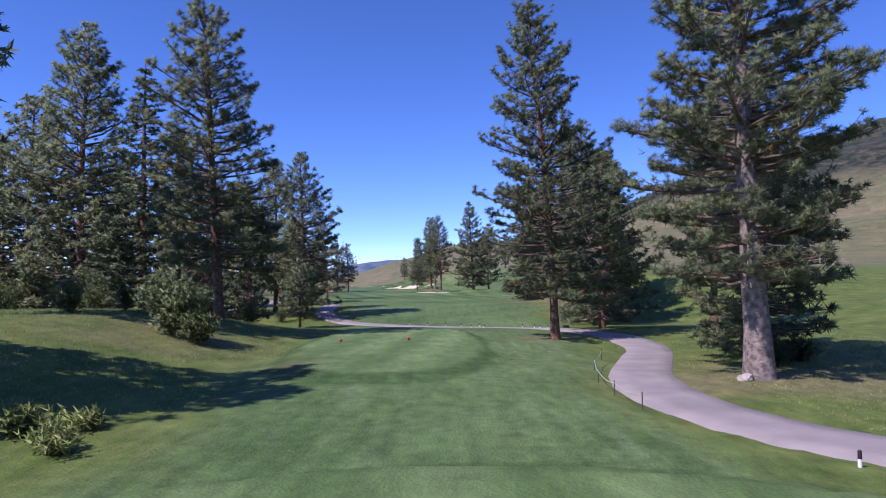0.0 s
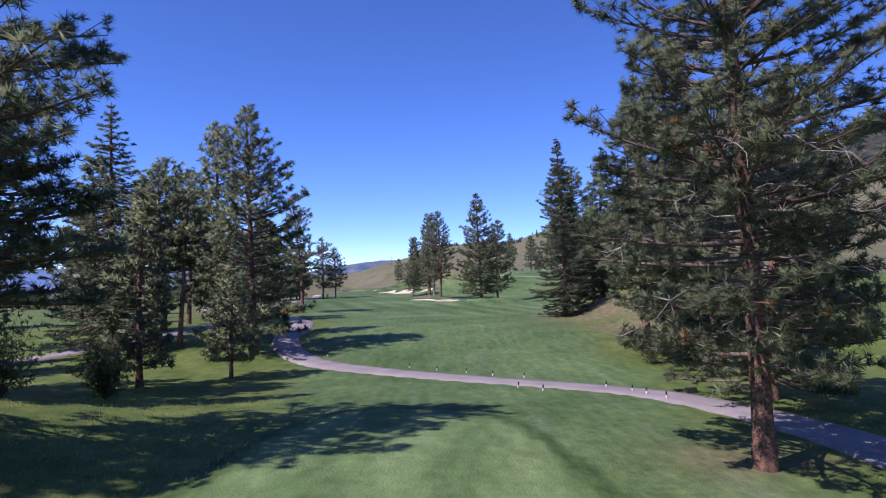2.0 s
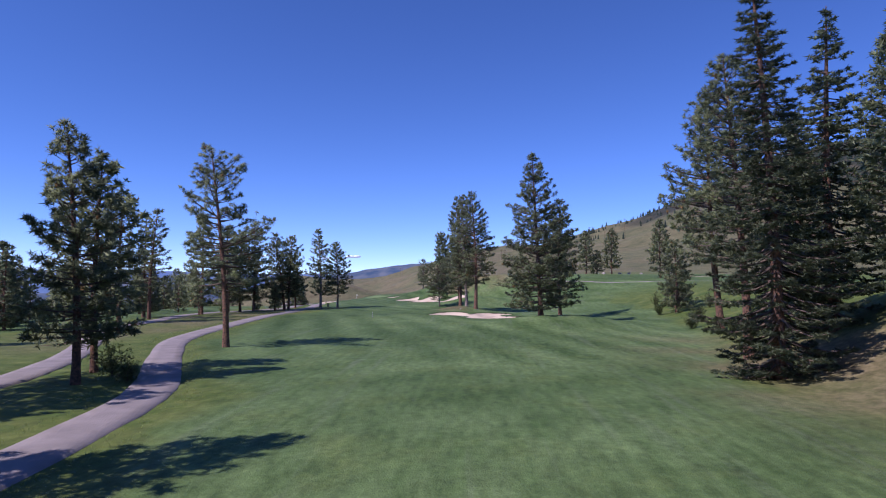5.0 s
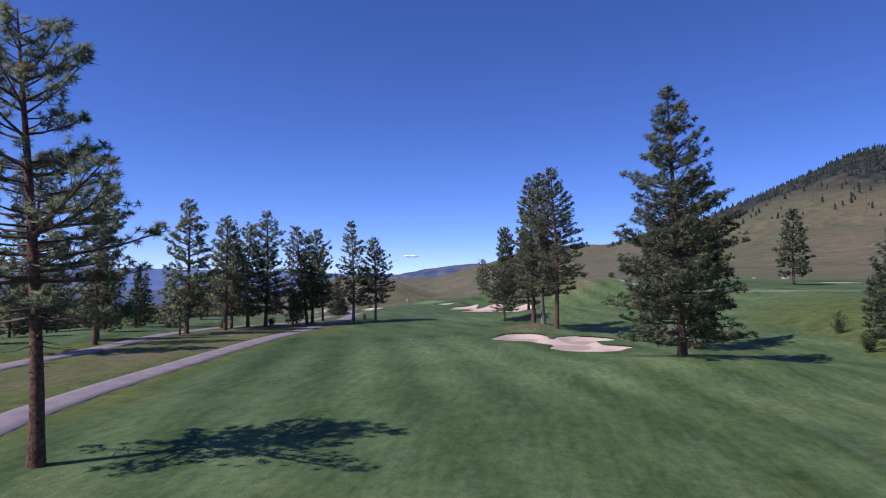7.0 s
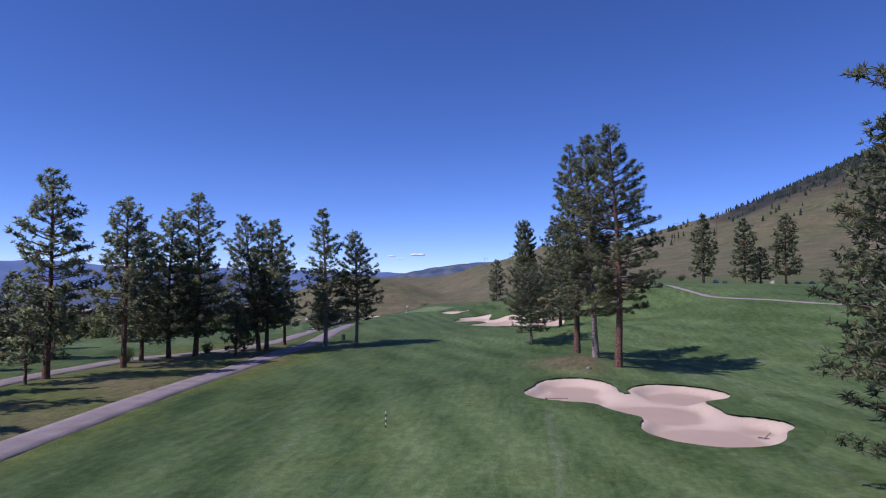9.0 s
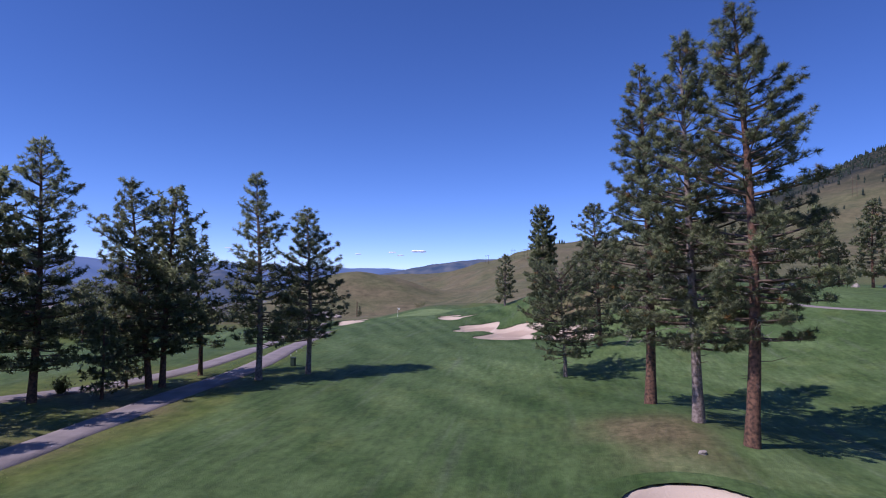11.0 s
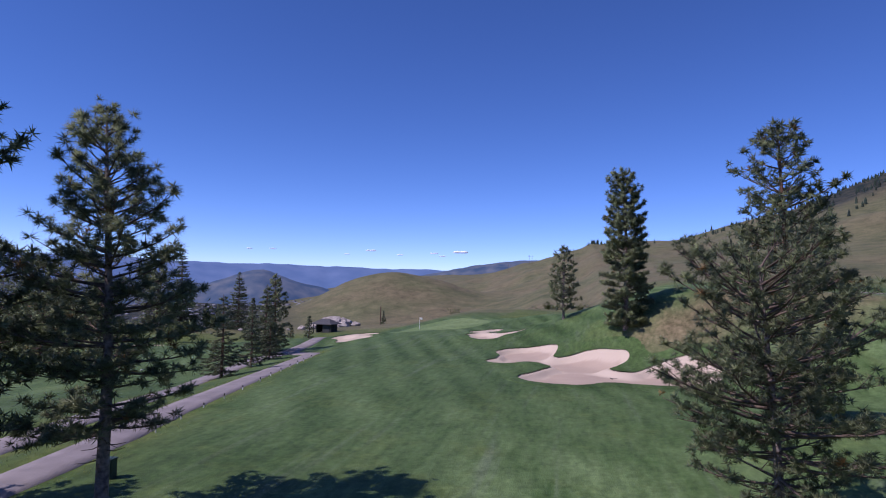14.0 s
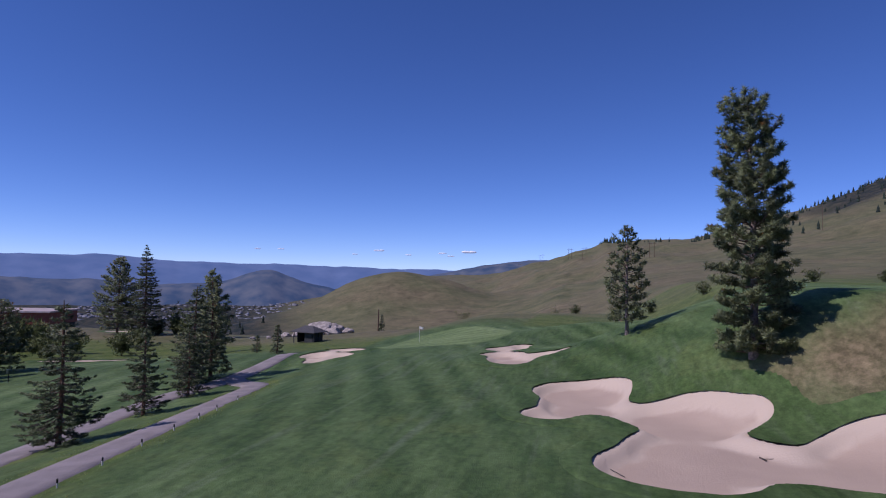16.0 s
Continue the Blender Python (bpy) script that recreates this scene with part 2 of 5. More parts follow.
SIDE_PATH = glide([(-48, 55), (-38, 61), (-30.6, 70), (-26.6, 79), (-25.3, 87), (-25.9, 96), (-28.4, 104.5), (-30.2, 109), (-33.2, 115.2), (-38.8, 126.4), (-42.6, 135), (-44.5, 149.5), (-46.3, 158), (-47.8, 166), (-48.4, 174), (-48.2, 181), (-43.6, 188.6), (-41.6, 195.4),
                   (-41.3, 206), (-43.8, 219), (-49.4, 234), (-53.2, 250), (-53.8, 258), (-54.2, 264), (-56, 277), (-60, 289)])


def rise(x, y):
    """The slope on the hill side of the fairway."""
    x0 = np.interp(y, [40, 60, 85, 105, 130, 160, 200, 215, 228, 236, 242, 247, 252, 262, 275, 300], [26, 22, 13, 13.5, 17, 16, 4, 0, 0, -5, -11, -16, -20, -23, -23, -14])
    top = np.interp(y, [0, 60, 100, 150, 200, 250, 330], [1.2, 2.5, 5.0, 5.0, 6.0, 7.6, 8.0])
    wide = np.interp(y, [60, 100, 150, 200, 228, 242, 250, 262, 275], [18, 13, 34, 38, 26, 22, 16, 20, 23])
    return top * step((x - x0) / wide)


AZ = [-75, -40, -30, -24, -19, -14, -9, -5, 0, 8.6, 16, 22.4, 28, 40, 60, 120]
SKYLINE = [-150, -150, -150, -125, -50, -12, 4, 34, 54, 64, 110, 188, 262, 330, 330, 250]


DOME = 45


def ground(x, y):
    """Height of the land, for numbers or arrays."""
    x, y = np.asarray(x, float), np.asarray(y, float)
    z = 0.25 * wobble(x, y, 30, 1.0) * step((np.abs(x) + np.abs(y - 150)) / 200)
    z = z - 1.15 * bell(0, y, 0, 63, 1, 13) * (1 - step((np.abs(x) - 35) / 40)) + 0.16 * step((1.17 - (np.abs((x + 2.5) / 4.4) ** 2.6 + np.abs((y - 33.5) / 12.2) ** 2.6) ** 0.385) / 0.2) + 0.25 * step((11.1 - 0.045 * (x - 0.8) ** 2 - y) / 0.6) - 0.4 * bell(x, y, 9, 38, 7, 12)
    z = z + 1.9 * step((-x - 7) / 11) * (1 - step((y - 36) / 16)) * (1 - 0.6 * step((-x - 30) / 30))
    z = z + rise(x, y)
    z = z - 2.6 * step((-x - 36) / 18) * step((y - 203) / 30)
    z = z + 0.2 * bell(x, y, -2.5, 177, 9, 8) + 1.0 * bell(x, y, -3.2, 184.0, 5.0, 7.5)
    z = z - 0.9 * bell(x, y, -42, 293, 14, 16) + 1.9 * bell(x, y, -17, 292, 11, 9) + 1.5 * bell(x, y, -18, 268, 7, 9) + 0.35 * bell(x, y, -30, 262, 6, 5) + 1.2 * bell(x, y, -51, 280, 7, 8)
    # towards the valley
    z = z - 3.0 * step((-x - 58) / 40) * step((y - 60) / 80)
    z = z - 2.3 * step((y - 268) / 48) * step((-x - 46) / 18)
    # the wide country
    dx, dy = x + 10, y - 180
    far = np.hypot(dx, dy)
    az = np.degrees(np.arctan2(dx, dy))
    high = np.interp(az, AZ, SKYLINE)
    reach = np.interp(az, [-20, -5, 15, 30], [1500, 1000, 1150, 1500])
    hill = high * step((far - 170) / reach) ** 1.15
    hill = hill + 0.05 * np.abs(high) * wobble(x, y, 170, 3.0) * step((far - 260) / 500) + 5 * wobble(x, y, 75, 5.0) * step((far - 330) / 400)
    dome = DOME * bell(x, y, -222, 800, 110, 110) - 24 * step((y - 335) / 170) * (1 - step((far - 700) / 500)) * step((14 - az) / 30)
    z = z + hill + dome + 1.15 * bell(x, y, 9, 142, 8, 7) + 2.1 * bell(x, y, 0, 214, 7.5, 9)
    z = z + (0.0073 * (y - 225) - 0.002 * np.clip(x + 15, -300, 300)) * step((y - 158) / 28)
    z = z + 0.0045 * np.maximum(0.0, far - 150) * step((y - 250) / 200)
    return z


def sand_depth(x, y):
    """How deep the bunkers cut."""
    cut = 0.0
    for shape in BUNKERS.values():
        cut = cut + 0.75 * step((0.75 - lobes(x, y, shape)) / 0.7)
    return cut


def on(x, y, up=0.0):
    return (x, y, float(ground(x, y)) + up)


# x, y, height, crossarm, twin masts
POLES = [(192, 845, 28, True, False), (182, 912, 17, True, False), (41, 834, 15, True, True), (-23, 1030, 16, True, True), (-44, 1140, 17, True, True), (-90, 1205, 16, True, True),
         (352, 805, 28, True, False), (337, 888, 22, True, True), (165, 918, 24, True, True), (-74, 366, 6.5, False, False), (-130, 1260, 16, True, True)]


# ---- the ground sheet ----
def spaced(stops):
    """Grid lines: from stop to stop with the pitch of each stretch."""
    out = [stops[0][0]]
    for (a, _), (b, pitch) in zip(stops, stops[1:]):
        n = max(1, round((b - a) / pitch))
        out += [a + (b - a) * k / n for k in range(1, n + 1)]
    return np.array(out)


gx = spaced([(-4900, 0), (-2000, 300), (-700, 65), (-220, 14), (-95, 3.0), (-58, 1.1), (-9, 0.7), (4, 0.45), (32, 0.7), (70, 1.7), (150, 5), (700, 26), (2000, 80), (4900, 300)])
gy = spaced([(-1500, 0), (-300, 150), (-20, 14), (0, 1.2), (8, 0.6), (48, 0.4), (310, 0.95), (345, 2.0), (600, 10), (1500, 26), (2500, 65), (4900, 300)])
X, Y = np.meshgrid(gx, gy)
Z = ground(X, Y) - sand_depth(X, Y)
near_path = np.minimum(line_gap(X, Y, MAIN_PATH), line_gap(X, Y, SIDE_PATH))
Z = Z - 0.10 * step((1.7 - near_path) / 0.6)
nx, ny = len(gx), len(gy)
idx = np.arange(nx * ny).reshape(ny, nx)
quads = np.stack([idx[:-1, :-1], idx[:-1, 1:], idx[1:, 1:], idx[1:, :-1]], -1).reshape(-1, 4)

# Kinds and tones of turf, 0 to 1
left_edge = np.interp(Y, [0, 20, 45, 62, 75, 95, 109, 122, 143, 160, 200, 225, 245, 258, 300], [-6, -7, -7, -10, -11, -13, -21, -25, -28.5, -31, -31, -36.5, -41.5, -45, -52])
right_edge = np.interp(Y, [0, 20, 34, 50, 60, 80, 100, 120, 160, 185, 215, 240, 262, 300], [6, 4.8, 8, 8, 11, 11.5, 12.5, 19, 26, 24, 20, 14, 8, -8])
edge = 1.2 * wobble(X, Y, 6, 2.0)
mown = step((X - left_edge + edge) / 2.5 + 0.5) * step((right_edge - X + edge) / 2.5 + 0.5) * step((310 - Y) / 5)
other = step((-48 - X) / 3) * step((X + 105) / 12) * step((Y - 112) / 15) * step((300 - Y) / 12)
upper = step((X - 8 - 0.1 * edge) / 10) * step((Y - 175) / 25) * step((305 - Y) / 12) * step((105 - X) / 30)
between = step((line_gap(X, Y, MAIN_PATH) - 1.4) / 1.0) * step((line_gap(X, Y, SIDE_PATH) - 1.4) / 1.0) * (X < -30) * (Y > 200) * (X > -54)
mown = np.clip(mown + other + upper + 0.8 * between, 0, 1)
oval = (np.abs((X + 2.5) / 4.4) ** 2.6 + np.abs((Y - 33.5) / 12.2) ** 2.6) ** 0.385
lip = 10.6 - 0.045 * (X - 0.8) ** 2 - Y
tee = step((1.0 - oval) / 0.06) + step(lip / 0.3)
collar = step((0.09 - np.abs(oval - 1.06)) / 0.04) + step((0.4 - np.abs(lip + 0.4)) / 0.2)
putt = step((1.0 - np.hypot((X + 39) / 9.5, (Y - 292) / 15)) / 0.04) + 0.0
putt = putt + step((1.0 - np.hypot((X + 72) / 8, (Y - 225) / 9)) / 0.04)
dry = 0.9 * bell(X, Y, 16.5, 97, 5.5, 19) + 0.5 * bell(X, Y, -13, 29, 4, 3.5) + 0.9 * bell(X, Y, -4.6, 180.5, 3.2, 4.5) + 0.35 * bell(X, Y, 7.3, 39.6, 2.6, 2.6) + 0.75 * bell(X, Y, 14, 21, 6, 6)
dry = dry + 0.65 * bell(X, Y, -12.2, 24.6, 3.2, 1.7) + 0.35 * bell(X, Y, -5.6, 23.2, 0.9, 1.8)
dry = dry + 0.9 * bell(X, Y, 0.5, 246.0, 9, 3.6) + 0.4 * bell(X, Y, 7, 243, 8, 5) + 0.4 * step((-X - 31) / 4) * step((X + 48) / 5) * step((Y - 100) / 20) * (1 - step((Y - 190) / 12))
dry = np.clip(dry + 0.5 * wobble(X, Y, 4.5, 4.0) * step(dry * 3), 0, 1)
far_off = np.hypot(X + 10, Y - 180)
wild = step((Y - 311 + 0.5 * X * (X > -30) + 5 * edge) / 25)
wild = np.maximum(wild, step((X - 95 - 0.2 * (Y - 200)) / 20))
wild = np.maximum(wild, step((-X - 120) / 40))
azim = np.degrees(np.arctan2(X + 10, Y - 180))
wood = step((azim - 13.5 - 0.0015 * (1400 - far_off) + 3 * wobble(X, Y, 160, 7.0)) / 4) * step((far_off - 780 + 60 * wobble(X, Y, 90, 2.0)) / 180) + step((-azim - 24) / 6) * step((far_off - 300) / 200)
scrub = step((Y - 296 + 0.12 * X) / 14) * step((X + 22) / 14) * (1 - step((Y - 372 - 0.4 * X) / 50)) * step((130 - X) / 40)
scrub = 0.85 * np.clip(scrub * (0.62 + 0.6 * wobble(X, Y, 22, 8.0)), 0, 1) + 0.35 * step((Y - 305) / 20) * (1 - step((Y - 420) / 90)) * step((X + 75) / 30) * (0.5 + 0.5 * wobble(X, Y, 30, 3.0))
# Darker green on the valley side, weaker across the approach to the green
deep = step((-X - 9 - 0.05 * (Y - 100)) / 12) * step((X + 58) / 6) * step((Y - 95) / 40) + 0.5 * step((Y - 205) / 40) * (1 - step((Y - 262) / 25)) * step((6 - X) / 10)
sand_rim = np.clip(0.75 * collar, 0, 1)
for shape in BUNKERS.values():
    sand_rim = np.maximum(sand_rim, 0.4 * step((1.3 - np.abs(lobes(X, Y, shape) - 0.5)) / 0.9))

gme = mesh_from("ground", np.stack([X, Y, Z], -1).reshape(-1, 3), quads, None, True)
gme.materials.clear()
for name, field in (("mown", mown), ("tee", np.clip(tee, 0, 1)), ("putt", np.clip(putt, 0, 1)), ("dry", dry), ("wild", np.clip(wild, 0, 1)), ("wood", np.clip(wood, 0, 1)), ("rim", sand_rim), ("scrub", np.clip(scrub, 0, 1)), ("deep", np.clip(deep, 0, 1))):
    a = gme.attributes.new(name, 'FLOAT', 'POINT')
    a.data.foreach_set("value", field.astype(np.float32).ravel())


def turf():
    """Turf of several cuts, dry grass and distant wooded slopes."""
    m = bpy.data.materials.new("turf")
    m.use_nodes = True
    nt = m.node_tree
    n, k = nt.nodes, nt.links
    bsdf = n["Principled BSDF"]
    bsdf.inputs["Roughness"].default_value = 0.85
    bsdf.inputs["Specular IOR Level"].default_value = 0.25
    pos = n.new("ShaderNodeNewGeometry").outputs["Position"]

    def attr(name):
        a = n.new("ShaderNodeAttribute")
        a.attribute_name = name
        return a.outputs["Fac"]

    def noise(scale, detail=5.0, vector=None, rough=0.55):
        t = n.new("ShaderNodeTexNoise")
        t.inputs["Scale"].default_value, t.inputs["Detail"].default_value, t.inputs["Roughness"].default_value = scale, detail, rough
        k.new(vector or pos, t.inputs["Vector"])
        return t.outputs["Fac"]

    def ramp(fac, a, b, lo=0.35, hi=0.65):
        r = n.new("ShaderNodeValToRGB")
        r.color_ramp.elements[0].position, r.color_ramp.elements[1].position = lo, hi
        r.color_ramp.elements[0].color, r.color_ramp.elements[1].color = (*a, 1), (*b, 1)
        k.new(fac, r.inputs["Fac"])
        return r.outputs["Color"]

    def mix(fac, a, b, kind='MIX'):
        x = n.new("ShaderNodeMix")
        x.data_type, x.blend_type = 'RGBA', kind
        for socket, value in ((x.inputs["Factor"], fac), (x.inputs[6], a), (x.inputs[7], b)):
            if isinstance(value, (int, float)):
                socket.default_value = value
            else:
                k.new(value, socket)
        return x.outputs[2]

    def maths(op, a, b):
        x = n.new("ShaderNodeMath")
        x.operation = op
        for socket, value in zip(x.inputs, (a, b)):
            if isinstance(value, (int, float)):
                socket.default_value = value
            else:
                k.new(value, socket)
        return x.outputs[0]

    def bands(turn, scale, distort):
        mp = n.new("ShaderNodeMapping")
        mp.inputs["Rotation"].default_value[2] = radians(turn)
        k.new(pos, mp.inputs["Vector"])
        w = n.new("ShaderNodeTexWave")
        w.inputs["Scale"].default_value, w.inputs["Distortion"].default_value, w.inputs["Detail"].default_value, w.inputs["Detail Scale"].default_value = scale, distort, 2.0, 0.35
        k.new(mp.outputs[0], w.inputs["Vector"])
        return w.outputs["Fac"]

    # mower's bands, broken up by drifts and by streaks along the play
    def stretched(turn, along, scale, detail):
        mp = n.new("ShaderNodeMapping")
        mp.inputs["Rotation"].default_value[2] = radians(turn)
        mp.inputs["Scale"].default_value = (1.0, along, 1.0)
        k.new(pos, mp.inputs["Vector"])
        return noise(scale, detail, mp.outputs[0], 0.62)

    sep = n.new("ShaderNodeSeparateXYZ")
    k.new(pos, sep.inputs[0])

    def along(a, b):
        r = n.new("ShaderNodeMapRange")
        r.interpolation_type = 'SMOOTHSTEP'
        r.inputs["From Min"].default_value, r.inputs["From Max"].default_value = a, b
        k.new(maths('ADD', sep.outputs["Y"], maths('MULTIPLY', noise(0.03, 2), 40.0)), r.inputs["Value"])
        return r.outputs[0]

    # the mower went along the hole here, across it there
    stripe = mix(along(118, 132), mix(0.6, bands(46, 0.05, 5.0), noise(0.15, 3)), bands(-16, 0.062, 4.0))
    stripe = mix(along(182, 205), stripe, mix(0.4, bands(-35, 0.06, 4.0), bands(-14, 0.055, 3.5)))
    stripe = mix(along(238, 262), stripe, bands(-20, 0.095, 1.6))
    stripe = mix(ramp(noise(0.07, 4), (0, 0, 0), (1, 1, 1), 0.40, 0.62), mix(0.75, stripe, noise(0.12, 4)), stripe)
    streak = stretched(4, 0.13, 1.7, 8)
    patch = noise(1.5, 10, rough=0.78)
    torn = maths('ADD', maths('MULTIPLY', stripe, 0.24), maths('ADD', maths('MULTIPLY', streak, 0.40), maths('MULTIPLY', patch, 0.36)))
    fair = ramp(torn, (0.040, 0.084, 0.020), (0.128, 0.200, 0.074), 0.34, 0.68)
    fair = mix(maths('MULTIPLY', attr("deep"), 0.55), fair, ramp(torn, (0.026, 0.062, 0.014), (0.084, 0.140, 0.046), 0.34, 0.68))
    # thatch shows yellow in drifts, and worn wheel lines pale
    fair = mix(ramp(noise(0.22, 6, rough=0.7), (0, 0, 0), (0.42, 0.42, 0.42), 0.52, 0.72), fair, ramp(patch, (0.075, 0.105, 0.018), (0.165, 0.20, 0.055), 0.35, 0.65))
    fair = mix(ramp(stretched(-16, 0.05, 0.9, 5), (0, 0, 0), (0.40, 0.40, 0.40), 0.56, 0.70), fair, ramp(patch, (0.095, 0.125, 0.075), (0.175, 0.215, 0.14), 0.35, 0.65))
    rough = ramp(noise(0.5, 8, rough=0.65), (0.052, 0.095, 0.016), (0.135, 0.165, 0.042), 0.35, 0.68)
    dryc = ramp(noise(1.6, 10, rough=0.78), (0.085, 0.078, 0.036), (0.25, 0.20, 0.115), 0.35, 0.66)
    green = ramp(maths('ADD', maths('MULTIPLY', bands(35, 0.12, 0.6), 0.3), maths('MULTIPLY', noise(0.8), 0.6)), (0.125, 0.19, 0.065), (0.17, 0.245, 0.095), 0.3, 0.7)
    teec = ramp(maths('ADD', maths('MULTIPLY', bands(8, 0.10, 1.0), 0.3), maths('MULTIPLY', noise(0.9, 7), 0.6)), (0.082, 0.142, 0.044), (0.14, 0.21, 0.08), 0.3, 0.7)
    wildc = mix(ramp(noise(0.012, 9, rough=0.62), (0, 0, 0), (1, 1, 1), 0.42, 0.62),
                ramp(noise(0.07, 12, rough=0.78), (0.058, 0.070, 0.028), (0.185, 0.178, 0.088), 0.34, 0.66),
                ramp(noise(0.10, 12, rough=0.78), (0.085, 0.074, 0.040), (0.228, 0.198, 0.108), 0.34, 0.66))
    wildc = mix(ramp(noise(0.30, 6, rough=0.7), (0, 0, 0), (0.75, 0.75, 0.75), 0.60, 0.68), wildc, ramp(noise(1.0), (0.030, 0.042, 0.018), (0.07, 0.085, 0.035)))
    woodc = ramp(noise(0.06, 8, rough=0.75), (0.010, 0.020, 0.016), (0.12, 0.10, 0.06), 0.44, 0.72)
    c = mix(attr("mown"), rough, fair)
    c = mix(attr("tee"), c, teec)
    c = mix(attr("putt"), c, green)
    c = mix(attr("rim"), c, ramp(noise(1.5, 8, rough=0.7), (0.020, 0.052, 0.009), (0.048, 0.098, 0.022), 0.35, 0.65))
    c = mix(attr("dry"), c, dryc)
    c = mix(attr("wild"), c, wildc)
    c = mix(attr("scrub"), c, ramp(noise(0.25, 10, rough=0.75), (0.045, 0.085, 0.02), (0.16, 0.19, 0.06), 0.35, 0.66))
    c = mix(attr("wood"), c, woodc)
    # whole tracts are wetter or drier
    c = mix(attr("mown"), c, mix(1.0, c, ramp(noise(0.045, 4, rough=0.6), (0.70, 0.76, 0.66), (1.26, 1.20, 1.26), 0.36, 0.64), 'MULTIPLY'))
    fine = ramp(mix(0.5, stretched(4, 0.35, 2.2, 12), noise(3.0, 12, rough=0.85)), (0.58, 0.58, 0.58), (1.42, 1.42, 1.42), 0.34, 0.66)
    c = mix(1.0, c, fine, 'MULTIPLY')
    k.new(c, bsdf.inputs["Base Color"])
    b = n.new("ShaderNodeBump")
    b.inputs["Strength"].default_value, b.inputs["Distance"].default_value = 0.6, 0.06
    k.new(noise(14.0, 4), b.inputs["Height"])
    k.new(b.outputs[0], bsdf.inputs["Normal"])
    return m


TURF = turf()
gme.materials.append(TURF)
tagged(new("ground", gme), "mown green fairway turf, rough grass and dry brown hills", "ground", kind="structure")


# ---- paths and sand ----
def path(name, line, width, label):
    across = np.array([-0.5, -0.46, -0.2, 0.2, 0.46, 0.5])
    up = np.array([-0.15, 0.012, 0.022, 0.022, 0.012, -0.15])
    p = np.array(line)
    d = np.gradient(p, axis=0)
    d /= np.linalg.norm(d, axis=1)[:, None]
    side = np.stack([d[:, 1], -d[:, 0]], 1)
    ragged = 1 + 0.035 * wobble(p[:, 0], p[:, 1], 3.0, 6.0)
    q = p[:, None] + side[:, None] * (across[None, :, None] * width * ragged[:, None, None])
    z = ground(q[..., 0], q[..., 1])
    z = z * 0.5 + ground(p[:, 0], p[:, 1])[:, None] * 0.5 + up
    v = np.concatenate([q, z[..., None]], -1).reshape(-1, 3)
    m, w = len(p), len(across)
    i = np.arange(m * w).reshape(m, w)
    f = np.stack([i[:-1, :-1], i[:-1, 1:], i[1:, 1:], i[1:, :-1]], -1).reshape(-1, 4)
    return tagged(new(name, mesh_from(name, v, f, PATH, True)), label, "path", kind="structure")


path("path_main", MAIN_PATH, 2.35, "pinkish grey asphalt cart path winding beside the fairway")
path("path_hill", glide([(12.0, 250.0), (16.4, 236.3), (19.1, 228.9), (21.3, 222.0), (25.8, 213.2), (32.3, 204.1), (45.0, 195.0), (62.0, 188.0)]), 0.9, "pale cart path along the upper fairway")
path("path_side", SIDE_PATH, 2.2, "second pinkish grey asphalt cart path in the grass")


def bunker(shape, label):
    xs = np.array([s[0] for s in shape])
    ys = np.array([s[1] for s in shape])
    r = max(s[2] for s in shape) + 2
    a = 0.3
    x, y = np.meshgrid(np.arange(xs.min() - r, xs.max() + r, a), np.arange(ys.min() - r, ys.max() + r, a))
    for _ in range(3):
        s = lobes(x, y, shape)
        gx1 = (lobes(x + 0.05, y, shape) - s) / 0.05
        gy1 = (lobes(x, y + 0.05, shape) - s) / 0.05
        out = np.where((s > 0.3) & (s < 1.1), s - 0.3, 0.0)
        x, y = x - out * gx1, y - out * gy1
    s = lobes(x, y, shape)
    z = ground(x, y) - 0.50 * step((-0.05 - s) / 0.75) - 0.025 - 0.06 * (s > 0.02) + 0.012 * wobble(x, y, 0.9, 3.0)
    inside = s < 0.36
    i = np.arange(x.size).reshape(x.shape)
    q = np.stack([i[:-1, :-1], i[:-1, 1:], i[1:, 1:], i[1:, :-1]], -1).reshape(-1, 4)
    q = q[inside.ravel()[q].all(1)]
    used, q = np.unique(q, return_inverse=True)
    v = np.stack([x, y, z], -1).reshape(-1, 3)[used]
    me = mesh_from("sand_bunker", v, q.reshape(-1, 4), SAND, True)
    # 1 on the sloping face near the edge, 0 on the floor
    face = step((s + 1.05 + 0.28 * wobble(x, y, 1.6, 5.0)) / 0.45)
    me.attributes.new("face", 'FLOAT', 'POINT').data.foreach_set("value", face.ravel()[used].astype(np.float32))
    bunker_lip(shape)
    return tagged(new("sand_bunker", me), label, "bunker", "sand bunkers", kind="structure")


